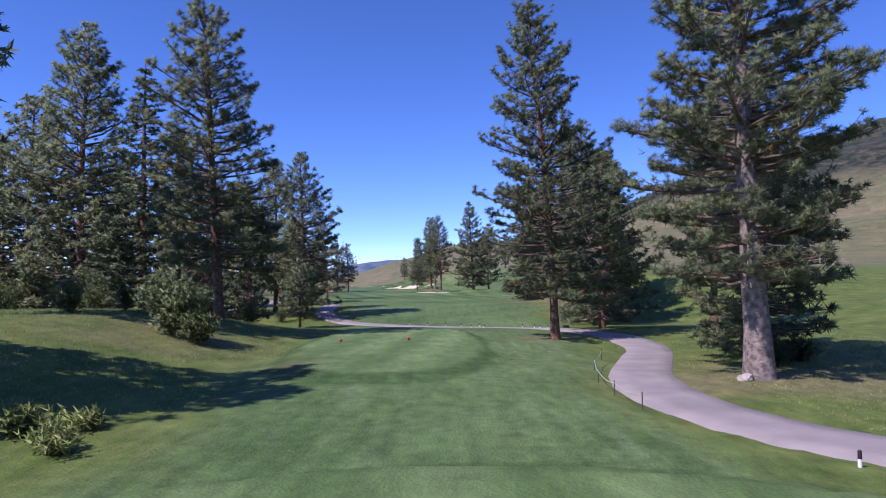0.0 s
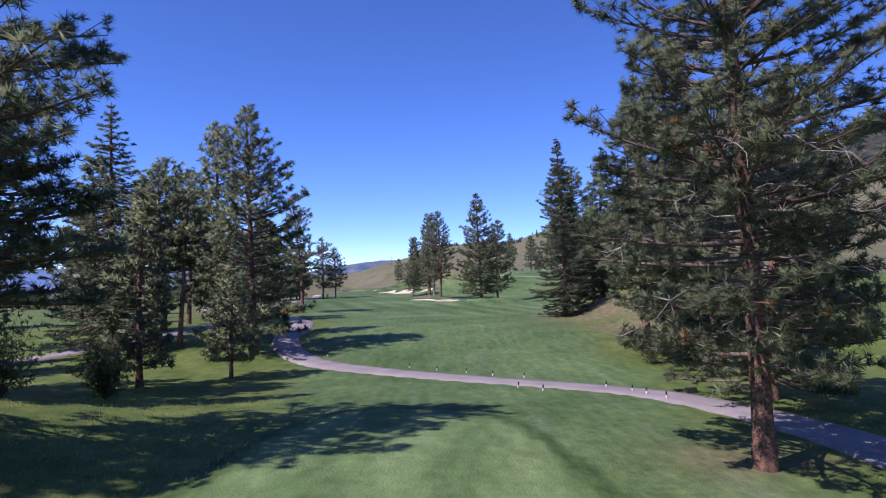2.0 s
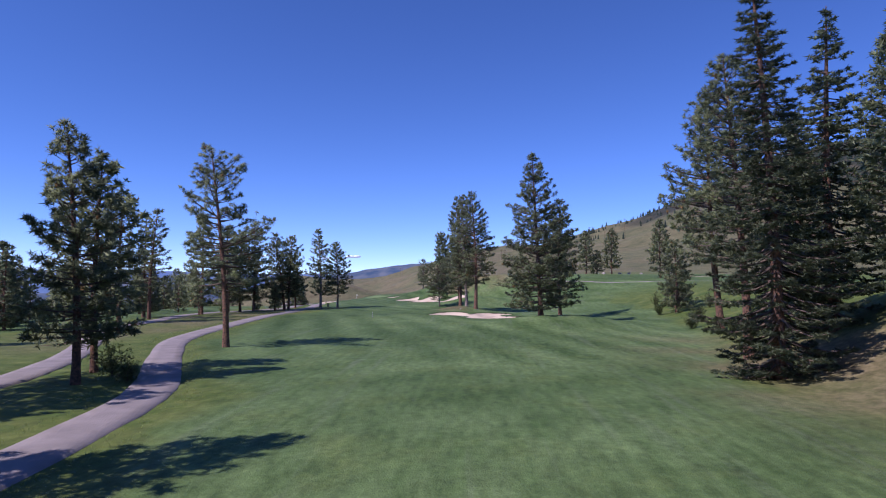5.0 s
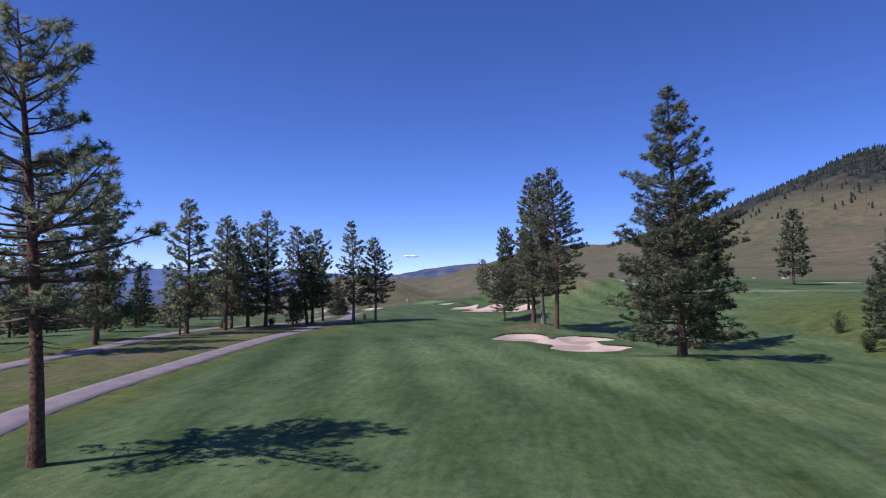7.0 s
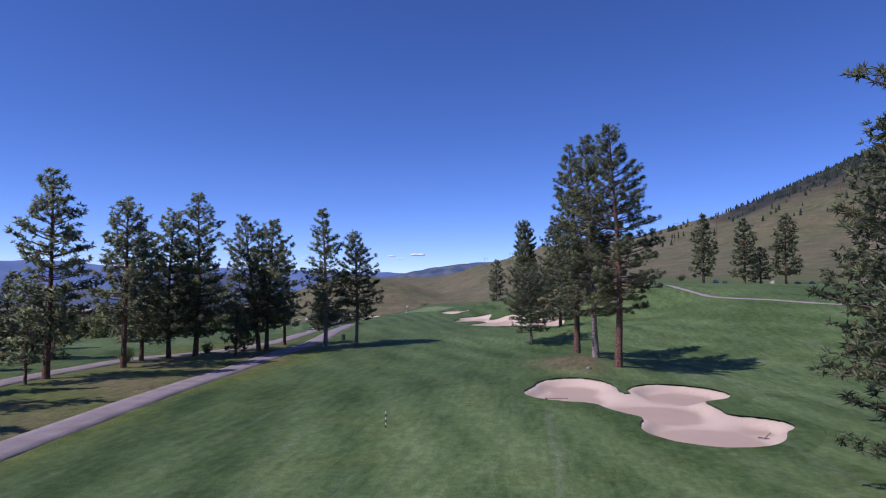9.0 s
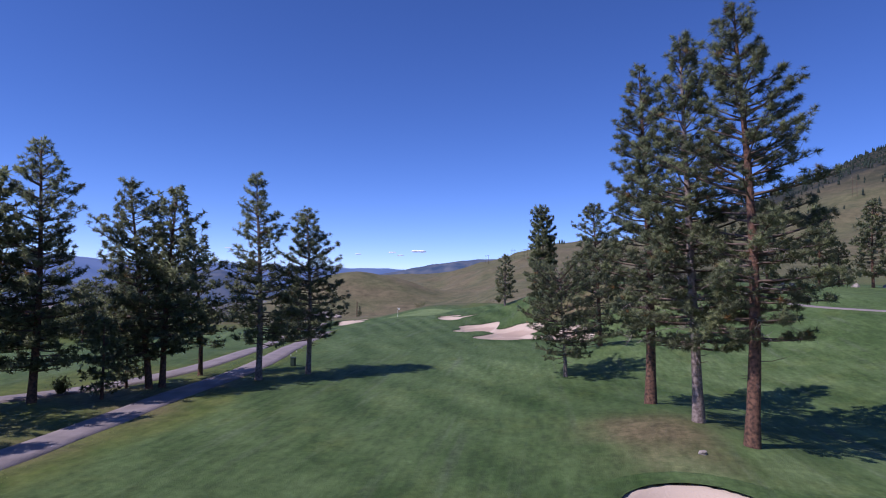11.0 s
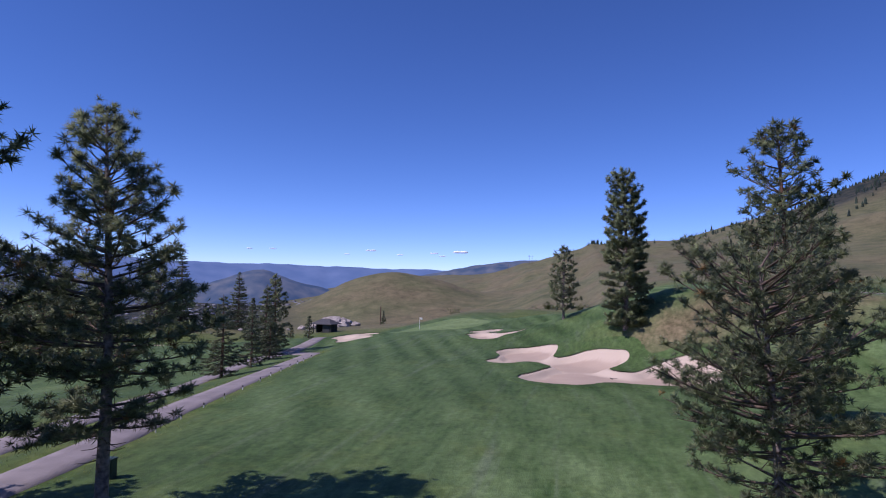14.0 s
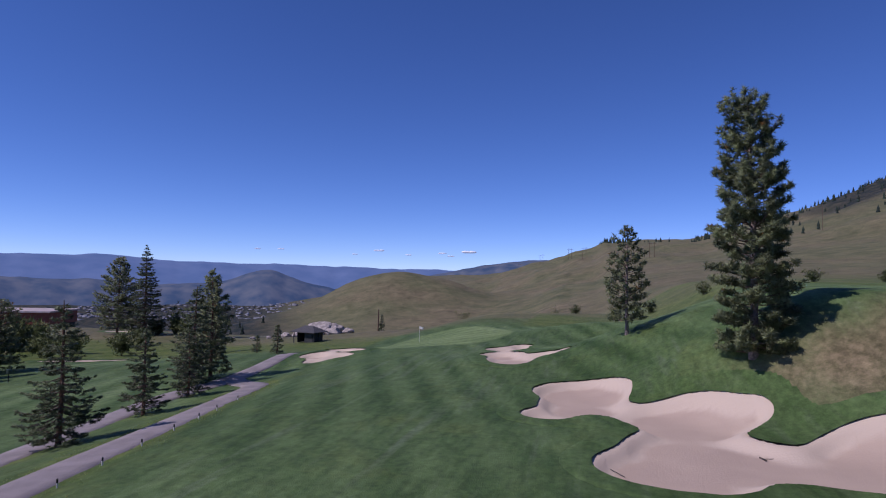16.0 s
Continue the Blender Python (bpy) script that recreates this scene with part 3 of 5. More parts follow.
def bunker_lip(shape):
    """The turf edge that overhangs the sand all round."""
    xs, ys, rs = np.array(shape).T
    r, a = rs.max() + 3.0, 0.25
    x, y = np.meshgrid(np.arange(xs.min() - r, xs.max() + r, a), np.arange(ys.min() - r, ys.max() + r, a))
    for _ in range(3):
        s = lobes(x, y, shape)
        gx1 = (lobes(x + 0.05, y, shape) - s) / 0.05
        gy1 = (lobes(x, y + 0.05, shape) - s) / 0.05
        into = np.where((s < 0) & (s > -0.42), s, 0.0)
        x, y = x - into * gx1, y - into * gy1
    s = lobes(x, y, shape)
    z = ground(x, y) + 0.05 * step((1.6 - s) / 0.5) - 0.14 * step((s - 1.35) / 0.3) + 0.015 * wobble(x, y, 0.5, 2.0) * (s < 1.2)
    i = np.arange(x.size).reshape(x.shape)
    q = np.stack([i[:-1, :-1], i[:-1, 1:], i[1:, 1:], i[1:, :-1]], -1).reshape(-1, 4)
    q = q[((s > -0.05) & (s < 1.75)).ravel()[q].all(1)]
    used, q = np.unique(q, return_inverse=True)
    v = np.stack([x, y, z], -1).reshape(-1, 3)[used]
    me = mesh_from("bunker_lip", v, q.reshape(-1, 4), TURF, True)
    su = s.ravel()[used]
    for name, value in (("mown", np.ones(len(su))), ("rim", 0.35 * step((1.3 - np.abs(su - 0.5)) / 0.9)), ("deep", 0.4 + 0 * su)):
        me.attributes.new(name, 'FLOAT', 'POINT').data.foreach_set("value", value.astype(np.float32))
    tagged(new("bunker_lip", me), "dark mown turf lip round a sand bunker", "turf edge", kind="structure")


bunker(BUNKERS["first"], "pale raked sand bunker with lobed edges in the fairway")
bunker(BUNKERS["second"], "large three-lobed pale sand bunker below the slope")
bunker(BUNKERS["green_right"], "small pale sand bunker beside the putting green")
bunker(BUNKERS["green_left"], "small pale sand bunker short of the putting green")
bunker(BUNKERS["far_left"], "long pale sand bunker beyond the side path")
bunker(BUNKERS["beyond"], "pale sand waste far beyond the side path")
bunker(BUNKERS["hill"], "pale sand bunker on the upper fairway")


# ---- trees ----
def tube(points, radii, sides, jag=0.0, rng=None):
    """Verts and quads of a tapered limb."""
    p = np.asarray(points, float)
    d = np.gradient(p, axis=0)
    d /= np.linalg.norm(d, axis=1)[:, None] + 1e-9
    ref = np.where(np.abs(d[:, 2:3]) > 0.9, [[1.0, 0, 0]], [[0, 0, 1.0]])
    u = np.cross(d, ref)
    u /= np.linalg.norm(u, axis=1)[:, None]
    w = np.cross(d, u)
    a = np.arange(sides) / sides * 2 * np.pi
    r = np.asarray(radii)[:, None] * (1 + (jag * rng.uniform(-1, 1, (len(p), sides)) if jag else 0))
    v = p[:, None] + (u[:, None] * np.cos(a)[None, :, None] + w[:, None] * np.sin(a)[None, :, None]) * r[..., None]
    i = np.arange(len(p) * sides).reshape(len(p), sides)
    j = np.roll(i, -1, 1)
    return v.reshape(-1, 3), np.stack([i[:-1], j[:-1], j[1:], i[1:]], -1).reshape(-1, 4)


def tubes(paths, radii, sides=3):
    """Verts and quads of many tapered limbs at once: paths (n, m, 3), radii (n, m)."""
    n, m, _ = paths.shape
    d = np.gradient(paths, axis=1)
    d /= np.linalg.norm(d, axis=2)[..., None] + 1e-9
    u = np.cross(d, np.where(np.abs(d[..., 2:]) > 0.9, [1.0, 0, 0], [0, 0, 1.0]))
    u /= np.linalg.norm(u, axis=2)[..., None] + 1e-9
    w = np.cross(d, u)
    a = np.arange(sides) / sides * 2 * np.pi
    v = paths[:, :, None] + (u[:, :, None] * np.cos(a)[:, None] + w[:, :, None] * np.sin(a)[:, None]) * radii[..., None, None]
    i = np.arange(n * m * sides).reshape(n, m, sides)
    j = np.roll(i, -1, 2)
    return v.reshape(-1, 3), np.stack([i[:, :-1], j[:, :-1], j[:, 1:], i[:, 1:]], -1).reshape(-1, 4)


def brushes(centres, axes, radius, count, width, bias, rng, flat=1.0):
    """Brushes of needles: count slim triangles spring from each centre, fullest about its axis. Verts, and the way that each needle points."""
    n = len(centres)
    d = rng.normal(size=(n, count, 3)) + bias * axes[:, None]
    d /= np.linalg.norm(d, axis=2)[..., None]
    length = radius[:, None, None] * rng.uniform(0.72, 1.12, (n, count, 1))
    side = np.cross(d, rng.normal(size=(n, count, 3)))
    side /= np.linalg.norm(side, axis=2)[..., None] + 1e-9
    d = d * [1, 1, flat]
    w = side * (width * radius)[:, None, None]
    root = centres[:, None] + d * length * 0.12
    v = np.stack([root - w, root + w, centres[:, None] + d * length], 2)
    # each needle shows the face that looks out of its brush
    face = np.cross(2 * w, v[:, :, 2] - v[:, :, 0])
    turned = (face * d).sum(-1) < (face * [0, 0, -0.3]).sum(-1)
    v[turned] = v[turned][:, [1, 0, 2]]
    return v.reshape(-1, 3), np.repeat(d.reshape(-1, 3), 3, 0)


def needle_mesh(name, v, ways, material):
    """Needles take the light as the round brush that they make up."""
    me = mesh_from(name, v, np.arange(len(v)).reshape(-1, 3), material, True)
    ways = ways / (np.linalg.norm(ways, axis=1)[:, None] + 1e-9)
    me.attributes.new("custom_normal", 'FLOAT_VECTOR', 'POINT').data.foreach_set("vector", ways.astype(np.float32).ravel())
    return me


def conifer(rng, H, base, spread, knots_per_m, count, radius, width, kind, lean=(0.0, 0.0), gaps=0.0, girth=1.0, taper=0.62, dead=0):
    """Trunk, limbs, needles and dead twigs of a pine or fir of height H, bare up to base * H."""
    zs = np.linspace(0, 1, 14)
    bend = rng.uniform(-1, 1, 2) * 0.012 * H
    sway = np.stack([lean[0] * zs ** 1.2 + bend[0] * np.sin(zs * 4.2), lean[1] * zs ** 1.2 + bend[1] * np.sin(zs * 3.3)], 1)
    axis = np.concatenate([sway, (zs * H)[:, None]], 1)
    r0 = (0.0125 * H + 0.035) * girth
    rad = r0 * (1 - zs) ** 0.8 + 0.02 + 0.28 * r0 * np.exp(-zs * 40)
    axis[0, 2] = -0.25
    trunk = tube(axis, rad, 10, 0.06, rng)
    boughs, thick, twigs, stubs = [], [], [], []
    centres, axes, sizes, tones = [], [], [], []
    fir = kind == "fir"
    levels = max(6, int((H * (1 - base)) / ((0.44 if fir else 0.50) * min(1.0, 0.45 + H / 30))))
    per = 6
    lump = rng.uniform(0, 2 * np.pi, 6)
    todo = []
    for lv in range(levels):
        u = (lv + rng.uniform(0, 0.9)) / levels
        z = base * H + u * H * (1 - base) * 0.985
        if fir:
            reach = spread * (1 - u) ** 0.80 * (0.62 + 0.38 * min(1, u * 7)) + 0.10
        else:
            reach = spread * (1 - u ** 1.45) ** (taper + 0.22) * (0.74 + 0.26 * min(1, u * 4)) + 0.16
        start = rng.uniform(0, 2 * np.pi)
        for b in range(per):
            a = start + b / per * 2 * np.pi + rng.uniform(-0.45, 0.45)
            # whole sides of the crown bulge or fall back
            swell = math.sin(2 * a + 9 * u + lump[0]) + math.sin(a - 14 * u + lump[1]) + math.sin(3 * a + 23 * u + lump[2])
            L = reach * (1 + (0.10 if fir else 0.13) * swell * (0.5 + gaps)) * rng.uniform(0.66, 1.10)
            if rng.uniform() < gaps * 0.38:
                continue
            if not fir and u < 0.8 and rng.uniform() < 0.10 * gaps:
                L *= 1.22
            todo.append((u, min(z + rng.uniform(-0.2, 0.2), 0.985 * H), a, max(0.15, L)))
    for u, z, a, L in todo:
        if fir:
            slope0, slope1 = 0.20 - 0.45 * (1 - u), 0.05 - 0.12 * (1 - u)
        else:
            slope0, slope1 = 0.65 * u - 0.16 + rng.uniform(-0.15, 0.15), 0.85 * u + 0.02 + rng.uniform(-0.1, 0.2)
        k = np.linspace(0, 1, 4)
        out = np.array([math.cos(a), math.sin(a), 0.0])
        sidew = np.array([-math.sin(a), math.cos(a), 0.0])
        root = np.array([np.interp(z / H, zs, axis[:, 0]), np.interp(z / H, zs, axis[:, 1]), z])
        curl = rng.uniform(-0.2, 0.2)
        pts = root + out * (k * L)[:, None] + sidew * (curl * L * k ** 2)[:, None]
        pts[:, 2] += L * (slope0 * k + (slope1 - slope0) * k ** 2 * 0.6)
        if fir:
            pts[:, 2] -= 0.12 * L * np.sin(k * np.pi * 0.9)
        boughs.append(pts)
        thick.append((0.02 + 0.02 * L) * (1 - 0.85 * k) * (0.6 + 0.4 * r0 / 0.3))
        # brushes stand on the ends of side twigs, closest together towards the tip
        m = max(2, int(round(knots_per_m * L ** 1.25 + rng.uniform(0.3, 1.3))))
        s = rng.uniform(0.16 if fir else 0.22, 1.0, m) ** (0.75 if fir else 0.62)
        s[0] = 1.0
        wide = (0.50 if fir else 0.46) * L * (1.10 - s)
        off = rng.uniform(-1, 1, m) * wide
        c = np.stack([np.interp(s, k, pts[:, i]) for i in range(3)], 1) + sidew * off[:, None]
        c[:, 2] += -0.16 * np.abs(off) + rng.normal(0, 0.04, m) if fir else np.abs(rng.normal(0.05, 0.11 + 0.03 * L, m)) - 0.05
        c[:, 2] = np.maximum(c[:, 2], 0.3)
        ax = out * 0.6 + sidew * (np.sign(off) * 0.5)[:, None] + np.array([0, 0, 0.25 if fir else 0.8])
        centres.append(c)
        axes.append(ax)
        sizes.append(radius * rng.uniform(0.72, 1.18, m))
        tone = 0.08 + 0.92 * np.clip(0.5 * rng.uniform(0, 1) + 0.5 * rng.uniform(0, 1, m), 0, 1)
        tones.append(np.where(rng.uniform(0, 1, m) < (0.0 if fir else 0.012), 0.0, tone))
        # the twigs that carry them
        every = 2 if count > 30 else 4 if count > 15 else 0
        if every and m > 1:
            at = np.maximum(s[1::every] - 0.16, 0)
            twigs.append(np.stack([np.stack([np.interp(at, k, pts[:, i]) for i in range(3)], 1), c[1::every]], 1))
    # dead stubs on the bare trunk of pines
    if not fir and base > 0.12:
        for q in range(int(10 + 20 * base)):
            z = rng.uniform(0.12, base + 0.08) * H
            a = rng.uniform(0, 2 * np.pi)
            root = np.array([np.interp(z / H, zs, axis[:, 0]), np.interp(z / H, zs, axis[:, 1]), z])
            L = rng.uniform(0.3, 1.0) * spread * 0.42
            out = np.array([math.cos(a), math.sin(a), rng.uniform(-0.45, 0.15)])
            stubs.append([root, root + out * L * 0.5, root + out * L + [0, 0, 0.12 * L]])
    # bare, bleached branches that sag under the living crown
    snags, snag_faces, count_v = [], [], 0
    for q in range(dead):
        z = rng.uniform(base + 0.03, base + 0.32) * H
        a = rng.uniform(0, 2 * np.pi)
        root = np.array([np.interp(z / H, zs, axis[:, 0]), np.interp(z / H, zs, axis[:, 1]), z])
        L = rng.uniform(0.45, 0.92) * spread
        k = np.linspace(0, 1, 8)
        pts = root + np.stack([np.cos(a) * k * L, np.sin(a) * k * L, L * (0.05 * k - 0.28 * k ** 2)], 1) + rng.normal(0, 0.07, (8, 3)) * k[:, None] * 2
        forks = [(pts, 0.026 * (1 - 0.75 * k))]
        for w in range(11):
            i = rng.integers(2, 8)
            way = rng.normal(size=3) + [np.cos(a), np.sin(a), -0.5]
            tip = pts[i] + way / np.linalg.norm(way) * rng.uniform(0.25, 0.75)
            forks.append((np.array([pts[i], (pts[i] + tip) / 2 + rng.normal(0, 0.08, 3), tip]), np.array([0.014, 0.010, 0.004])))
        for p, r in forks:
            v, f = tube(p, r, 3)
            snags.append(v)
            snag_faces.append(f + count_v)
            count_v += len(v)
    wood = [tubes(np.array(boughs), np.array(thick))]
    if twigs:
        p = np.concatenate(twigs)
        wood.append(tubes(p, np.tile([0.017, 0.008], (len(p), 1))))
    if stubs:
        wood.append(tubes(np.array(stubs), np.tile([0.03, 0.018, 0.006], (len(stubs), 1))))
    starts = np.cumsum([0] + [len(v) for v, _ in wood])
    limbs = np.concatenate([v for v, _ in wood]), np.concatenate([f + b for (_, f), b in zip(wood, starts)])
    centres, axes, sizes = np.concatenate(centres), np.concatenate(axes), np.concatenate(sizes)
    needles = brushes(centres, axes, sizes, count, width, 0.5 if not fir else 0.7, rng, 0.85 if not fir else 0.6)
    tones = np.repeat(np.concatenate(tones), count * 3)
    return trunk, limbs, needles, tones, (np.concatenate(snags), np.concatenate(snag_faces)) if dead else None


LOOKS = {
    "pine": ("pine_tree", "ponderosa pine with tufted grey-green needles and bare lower trunk", PINE_NEEDLES),
    "fir": ("fir_tree", "dark green conical fir with boughs down to the ground", FIR_NEEDLES),
}
# brushes on a metre of bough, needles in each, their length and half width
DETAIL = {-2: (6.2, 36, 0.28, 0.055), -1: (4.6, 40, 0.34, 0.047), 0: (4.0, 17, 0.38, 0.090), 1: (3.0, 9, 0.46, 0.155), 2: (1.8, 7, 0.62, 0.19)}


def tree(kind, x, y, H, base=0.2, spread=None, detail=1, lean=(0.0, 0.0), gaps=0.35, seed=0, bark=None, label="", dense=1.0, group="trees", girth=1.0, taper=0.5, dead=0):
    rng = np.random.default_rng(int(abs(x * 131 + y * 17) * 10) + seed)
    knots, count, radius, width = DETAIL[detail]
    spread = spread or (0.2 * H if kind == "pine" else 0.19 * H)
    spread *= 1.14 if kind == "pine" else 1.10
    radius *= min(1.0, 0.45 + H / 26)
    knots /= min(1.0, 0.45 + H / 26)
    if kind == "fir":
        knots, radius = knots * 1.5, radius * 0.82
    trunk, limbs, needles, tones, snags = conifer(rng, H, base, spread, knots * dense, count, radius, width, kind, lean, gaps, girth, taper, dead)
    name, words, leaf = LOOKS[kind]
    root = thing(name, on(x, y, -0.02), label or words, "tree", group)
    part("trunk", mesh_from("trunk", *trunk, bark or BARK, True), None, root)
    tagged(part("branchwork", mesh_from("branchwork", *limbs, LIMB, True), None, root), kind="stuff")
    me = needle_mesh("crown", *needles, leaf)
    me.attributes.new("tuft", 'FLOAT', 'POINT').data.foreach_set("value", tones.astype(np.float32))
    part("crown", me, None, root)
    if snags:
        tagged(part("dead_branchwork", mesh_from("dead_branchwork", *snags, DEAD_WOOD, True), None, root, "bleached bare dead branches"), kind="stuff")
    return root


def blades(centres, axes, size, count, width, bias, rng):
    """Tufts of leaves: count slim triangles from each centre, fanned about its axis."""
    n = len(centres)
    d = rng.normal(size=(n, count, 3)) + bias * axes[:, None]
    d /= np.linalg.norm(d, axis=2)[..., None]
    length = size[:, None, None] * rng.uniform(0.7, 1.15, (n, count, 1))
    s = np.cross(d, rng.normal(size=(n, count, 3)))
    s /= np.linalg.norm(s, axis=2)[..., None] + 1e-9
    c = centres[:, None] + d * length * 0.08
    w = s * (width * size)[:, None, None]
    v = np.stack([c - w * 0.6 + d * length * 0.15, c + w * 0.6 + d * length * 0.15, c + d * length], 2)
    return v.reshape(-1, 3)


def shrub(x, y, w, h, leaves=500, size=0.16, material=None, label="olive green leafy shrub in the rough grass", seed=0, name="shrub", group="shrubs"):
    """Many stems from one root, with leaves towards their ends."""
    rng = np.random.default_rng(int(abs(x * 97 + y * 31) * 10) + seed)
    stems, faces, total, c = [], [], 0, []
    n = 14
    for _ in range(n):
        a, tilt = rng.uniform(0, 2 * np.pi), rng.uniform(0.1, 1.0)
        top = np.array([math.cos(a) * w * 0.5 * tilt, math.sin(a) * w * 0.5 * tilt, h * rng.uniform(0.65, 1.0) * (1.1 - 0.35 * tilt)])
        k = np.linspace(0, 1, 5)
        pts = top * np.stack([k ** 1.3, k ** 1.3, k], 1)
        v, f = tube(pts, 0.022 * (1 - 0.8 * k), 4)
        stems.append(v)
        faces.append(f + total)
        total += len(v)
        s = rng.uniform(0.18, 1.02, leaves // n)
        p = np.stack([np.interp(s, k, pts[:, i]) for i in range(3)], 1) + rng.normal(0, 0.1 * w, (len(s), 3)) * [1, 1, 0.6]
        c.append(p)
    c = np.concatenate(c)
    c[:, 2] = np.abs(c[:, 2])
    up = np.tile([0, 0, 0.6], (len(c), 1)) + c * [0.4, 0.4, 0]
    leaf, ways = brushes(c, up, np.full(len(c), size) * rng.uniform(0.7, 1.2, len(c)), 6, 0.12, 0.7, rng)
    root = thing(name, on(x, y, -0.02), label, "shrub", group)
    part("stem", mesh_from("stem", np.concatenate(stems), np.concatenate(faces), LIMB, True), None, root)
    part("foliage", needle_mesh("foliage", leaf, ways, material or SHRUB_LEAF), None, root)
    return root


# beside the first tees
tree("pine", 10.6, 21.1, 21, 0.15, 3.5, -2, (-0.4, 0.2), 0.15, bark=GREY_BARK, dense=1.2, girth=1.4, taper=0.35, dead=14, label="massive old pine with grey-pink trunk beside the path")
tree("pine", 7.0, 39.3, 21.8, 0.12, 4.0, -2, (-1.4, 0.0), 0.35, girth=0.85, dead=26, label="tall pine with dead lower twigs beside the path")
tree("pine", 12.4, 49.0, 13.8, 0.05, 4.0, 0, (0.4, 0), 0.15, label="dense bushy pine behind a taller one")
tree("pine", 20.4, 47.3, 18.5, 0.2, 3.0, 1, (0.2, 0), 0.3, label="tall pine with orange-red bark on the grass")
tree("pine", 13.6, 27.0, 13, 0.03, 3.2, 0, gaps=0.1)
tree("fir", 15.6, 31.0, 9, 0.03, 2.6, 1)
tree("pine", 15.2, 60.5, 17, 0.04, 3.6, 0, gaps=0.25)
tree("pine", 14.7, 64.9, 21, 0.10, 4.2, 0, gaps=0.25)
tree("pine", 14.3, 69.9, 21, 0.16, 3.3, 0, (-0.8, 0), gaps=0.3)
tree("pine", 18.4, 72.0, 19, 0.08, 4.2, 1, gaps=0.3)
tree("fir", 14.0, 98.5, 22.0, 0.02, 3.9, 0, (-0.8, 0), 0.1, dense=1.1)
tree("fir", 20.0, 104.0, 20, 0.05, 3.8, 1)
tree("fir", 22.8, 101.5, 18.5, 0.05, 2.6, 1)
tree("pine", 26.5, 108, 17.5, 0.12, 3.0, 1)
tree("pine", 15.8, 106.0, 19.6, 0.34, 3.0, 0, (-1.2, 0), 0.35, bark=BARK, dead=10, label="slender pine with bare reddish trunk on the dry bank")
tree("pine", 21.6, 125.0, 22.5, 0.28, 3.9, 0, (-1.1, 0), 0.3, dead=8, label="pine with red-brown trunk on the dry bank")
tree("fir", 19.6, 107.0, 15.0, 0.02, 2.5, 1)
tree("pine", 27.0, 122.0, 15.0, 0.05, 3.4, 1)
# the stand on the valley side by the tees
tree("pine", -13.3, 37.2, 19.6, 0.16, 4.1, -1, (-1.2, 0), 0.35, label="tall pine with dark reddish trunk at the rough's edge")
tree("pine", -25.6, 44.5, 21.5, 0.12, 4.4, 0, gaps=0.25)
tree("fir", -20.4, 42.5, 17.6, 0.06, 3.2, 1, gaps=0.3, dense=1.1)
tree("pine", -21.0, 49.5, 15.0, 0.35, 2.8, 1)
tree("pine", -30.5, 46.0, 17.0, 0.05, 3.8, 1, gaps=0.2)
tree("pine", -34.5, 47.5, 15.0, 0.03, 3.8, 1, gaps=0.2)
tree("fir", -27.0, 53.0, 15.0, 0.25, 3.0, 1)
tree("pine", -17.2, 56.0, 10.5, 0.08, 1.8, 1)
tree("fir", -27.2, 72.0, 19.6, 0.06, 5.0, 0, gaps=0.45)
tree("pine", -23.6, 72.3, 14.5, 0.45, 2.2, 0, gaps=0.5)
tree("pine", -22.0, 72.8, 12.5, 0.5, 1.9, 1, (0.6, 0), gaps=0.5)
tree("pine", -15.3, 70.2, 18.8, 0.08, 4.0, 0, (-0.9, 0), 0.3, label="full pine beside the cart path with long shadow")
tree("pine", -20.6, 77.0, 18.8, 0.15, 3.0, 1, gaps=0.3)
tree("pine", -13.7, 60.0, 6.4, 0.14, 1.7, 1, gaps=0.2, label="young bushy pine beside the path")
tree("pine", -37.0, 70.0, 20.0, 0.4, 3.2, 1, gaps=0.5, label="thin open-crowned pine with bare trunk")
tree("pine", -29.5, 82.0, 14.5, 0.3, 2.6, 1, gaps=0.5)
tree("pine", -33.0, 80.0, 16.0, 0.15, 3.0, 2)
tree("pine", -21.6, 96.0, 13.2, 0.16, 2.1, 0, (-0.8, 0), 0.45)
tree("pine", -23.2, 100.2, 12.5, 0.12, 2.7, 1, gaps=0.35)
# along the fairway
tree("pine", -21.2, 114.4, 16.1, 0.30, 3.2, -1, (-1.4, 0.0), 0.7, dense=0.75, label="lone slender pine with sparse crown beside the path")
tree("pine", 7.0, 144.0, 20.6, 0.04, 5.0, 0, (-1.0, -0.5), 0.15, dense=1.0, taper=0.76, label="broad full pine standing alone on the fairway")
tree("pine", 11.6, 159.0, 17.5, 0.14, 3.4, 1, gaps=0.25)
tree("pine", -46.9, 151.8, 15.4, 0.3, 2.4, 1, (0.8, 0), 0.5, dense=0.7)
tree("fir", -50.0, 156.2, 15.8, 0.1, 2.4, 1, gaps=0.4)
tree("pine", -45.9, 166.8, 16.4, 0.2, 2.8, 1, gaps=0.45)
tree("pine", -44.8, 174.6, 15.5, 0.25, 2.7, 1, gaps=0.35)
tree("pine", -46.4, 179.6, 13.0, 0.15, 2.7, 1, gaps=0.25)
tree("pine", -45.2, 182.4, 15.2, 0.15, 3.0, 1, gaps=0.3)
tree("pine", -43.2, 184.0, 17.4, 0.12, 3.1, 0, gaps=0.3)
tree("pine", -46.4, 143.4, 17.0, 0.22, 3.0, 1, gaps=0.35)
tree("pine", -28.8, 85.6, 17.0, 0.35, 3.4, 1, gaps=0.3)
tree("pine", -28.6, 91.2, 17.0, 0.35, 3.4, 1, gaps=0.3)
tree("pine", -45.0, 163.8, 5.4, 0.25, 1.4, 2)
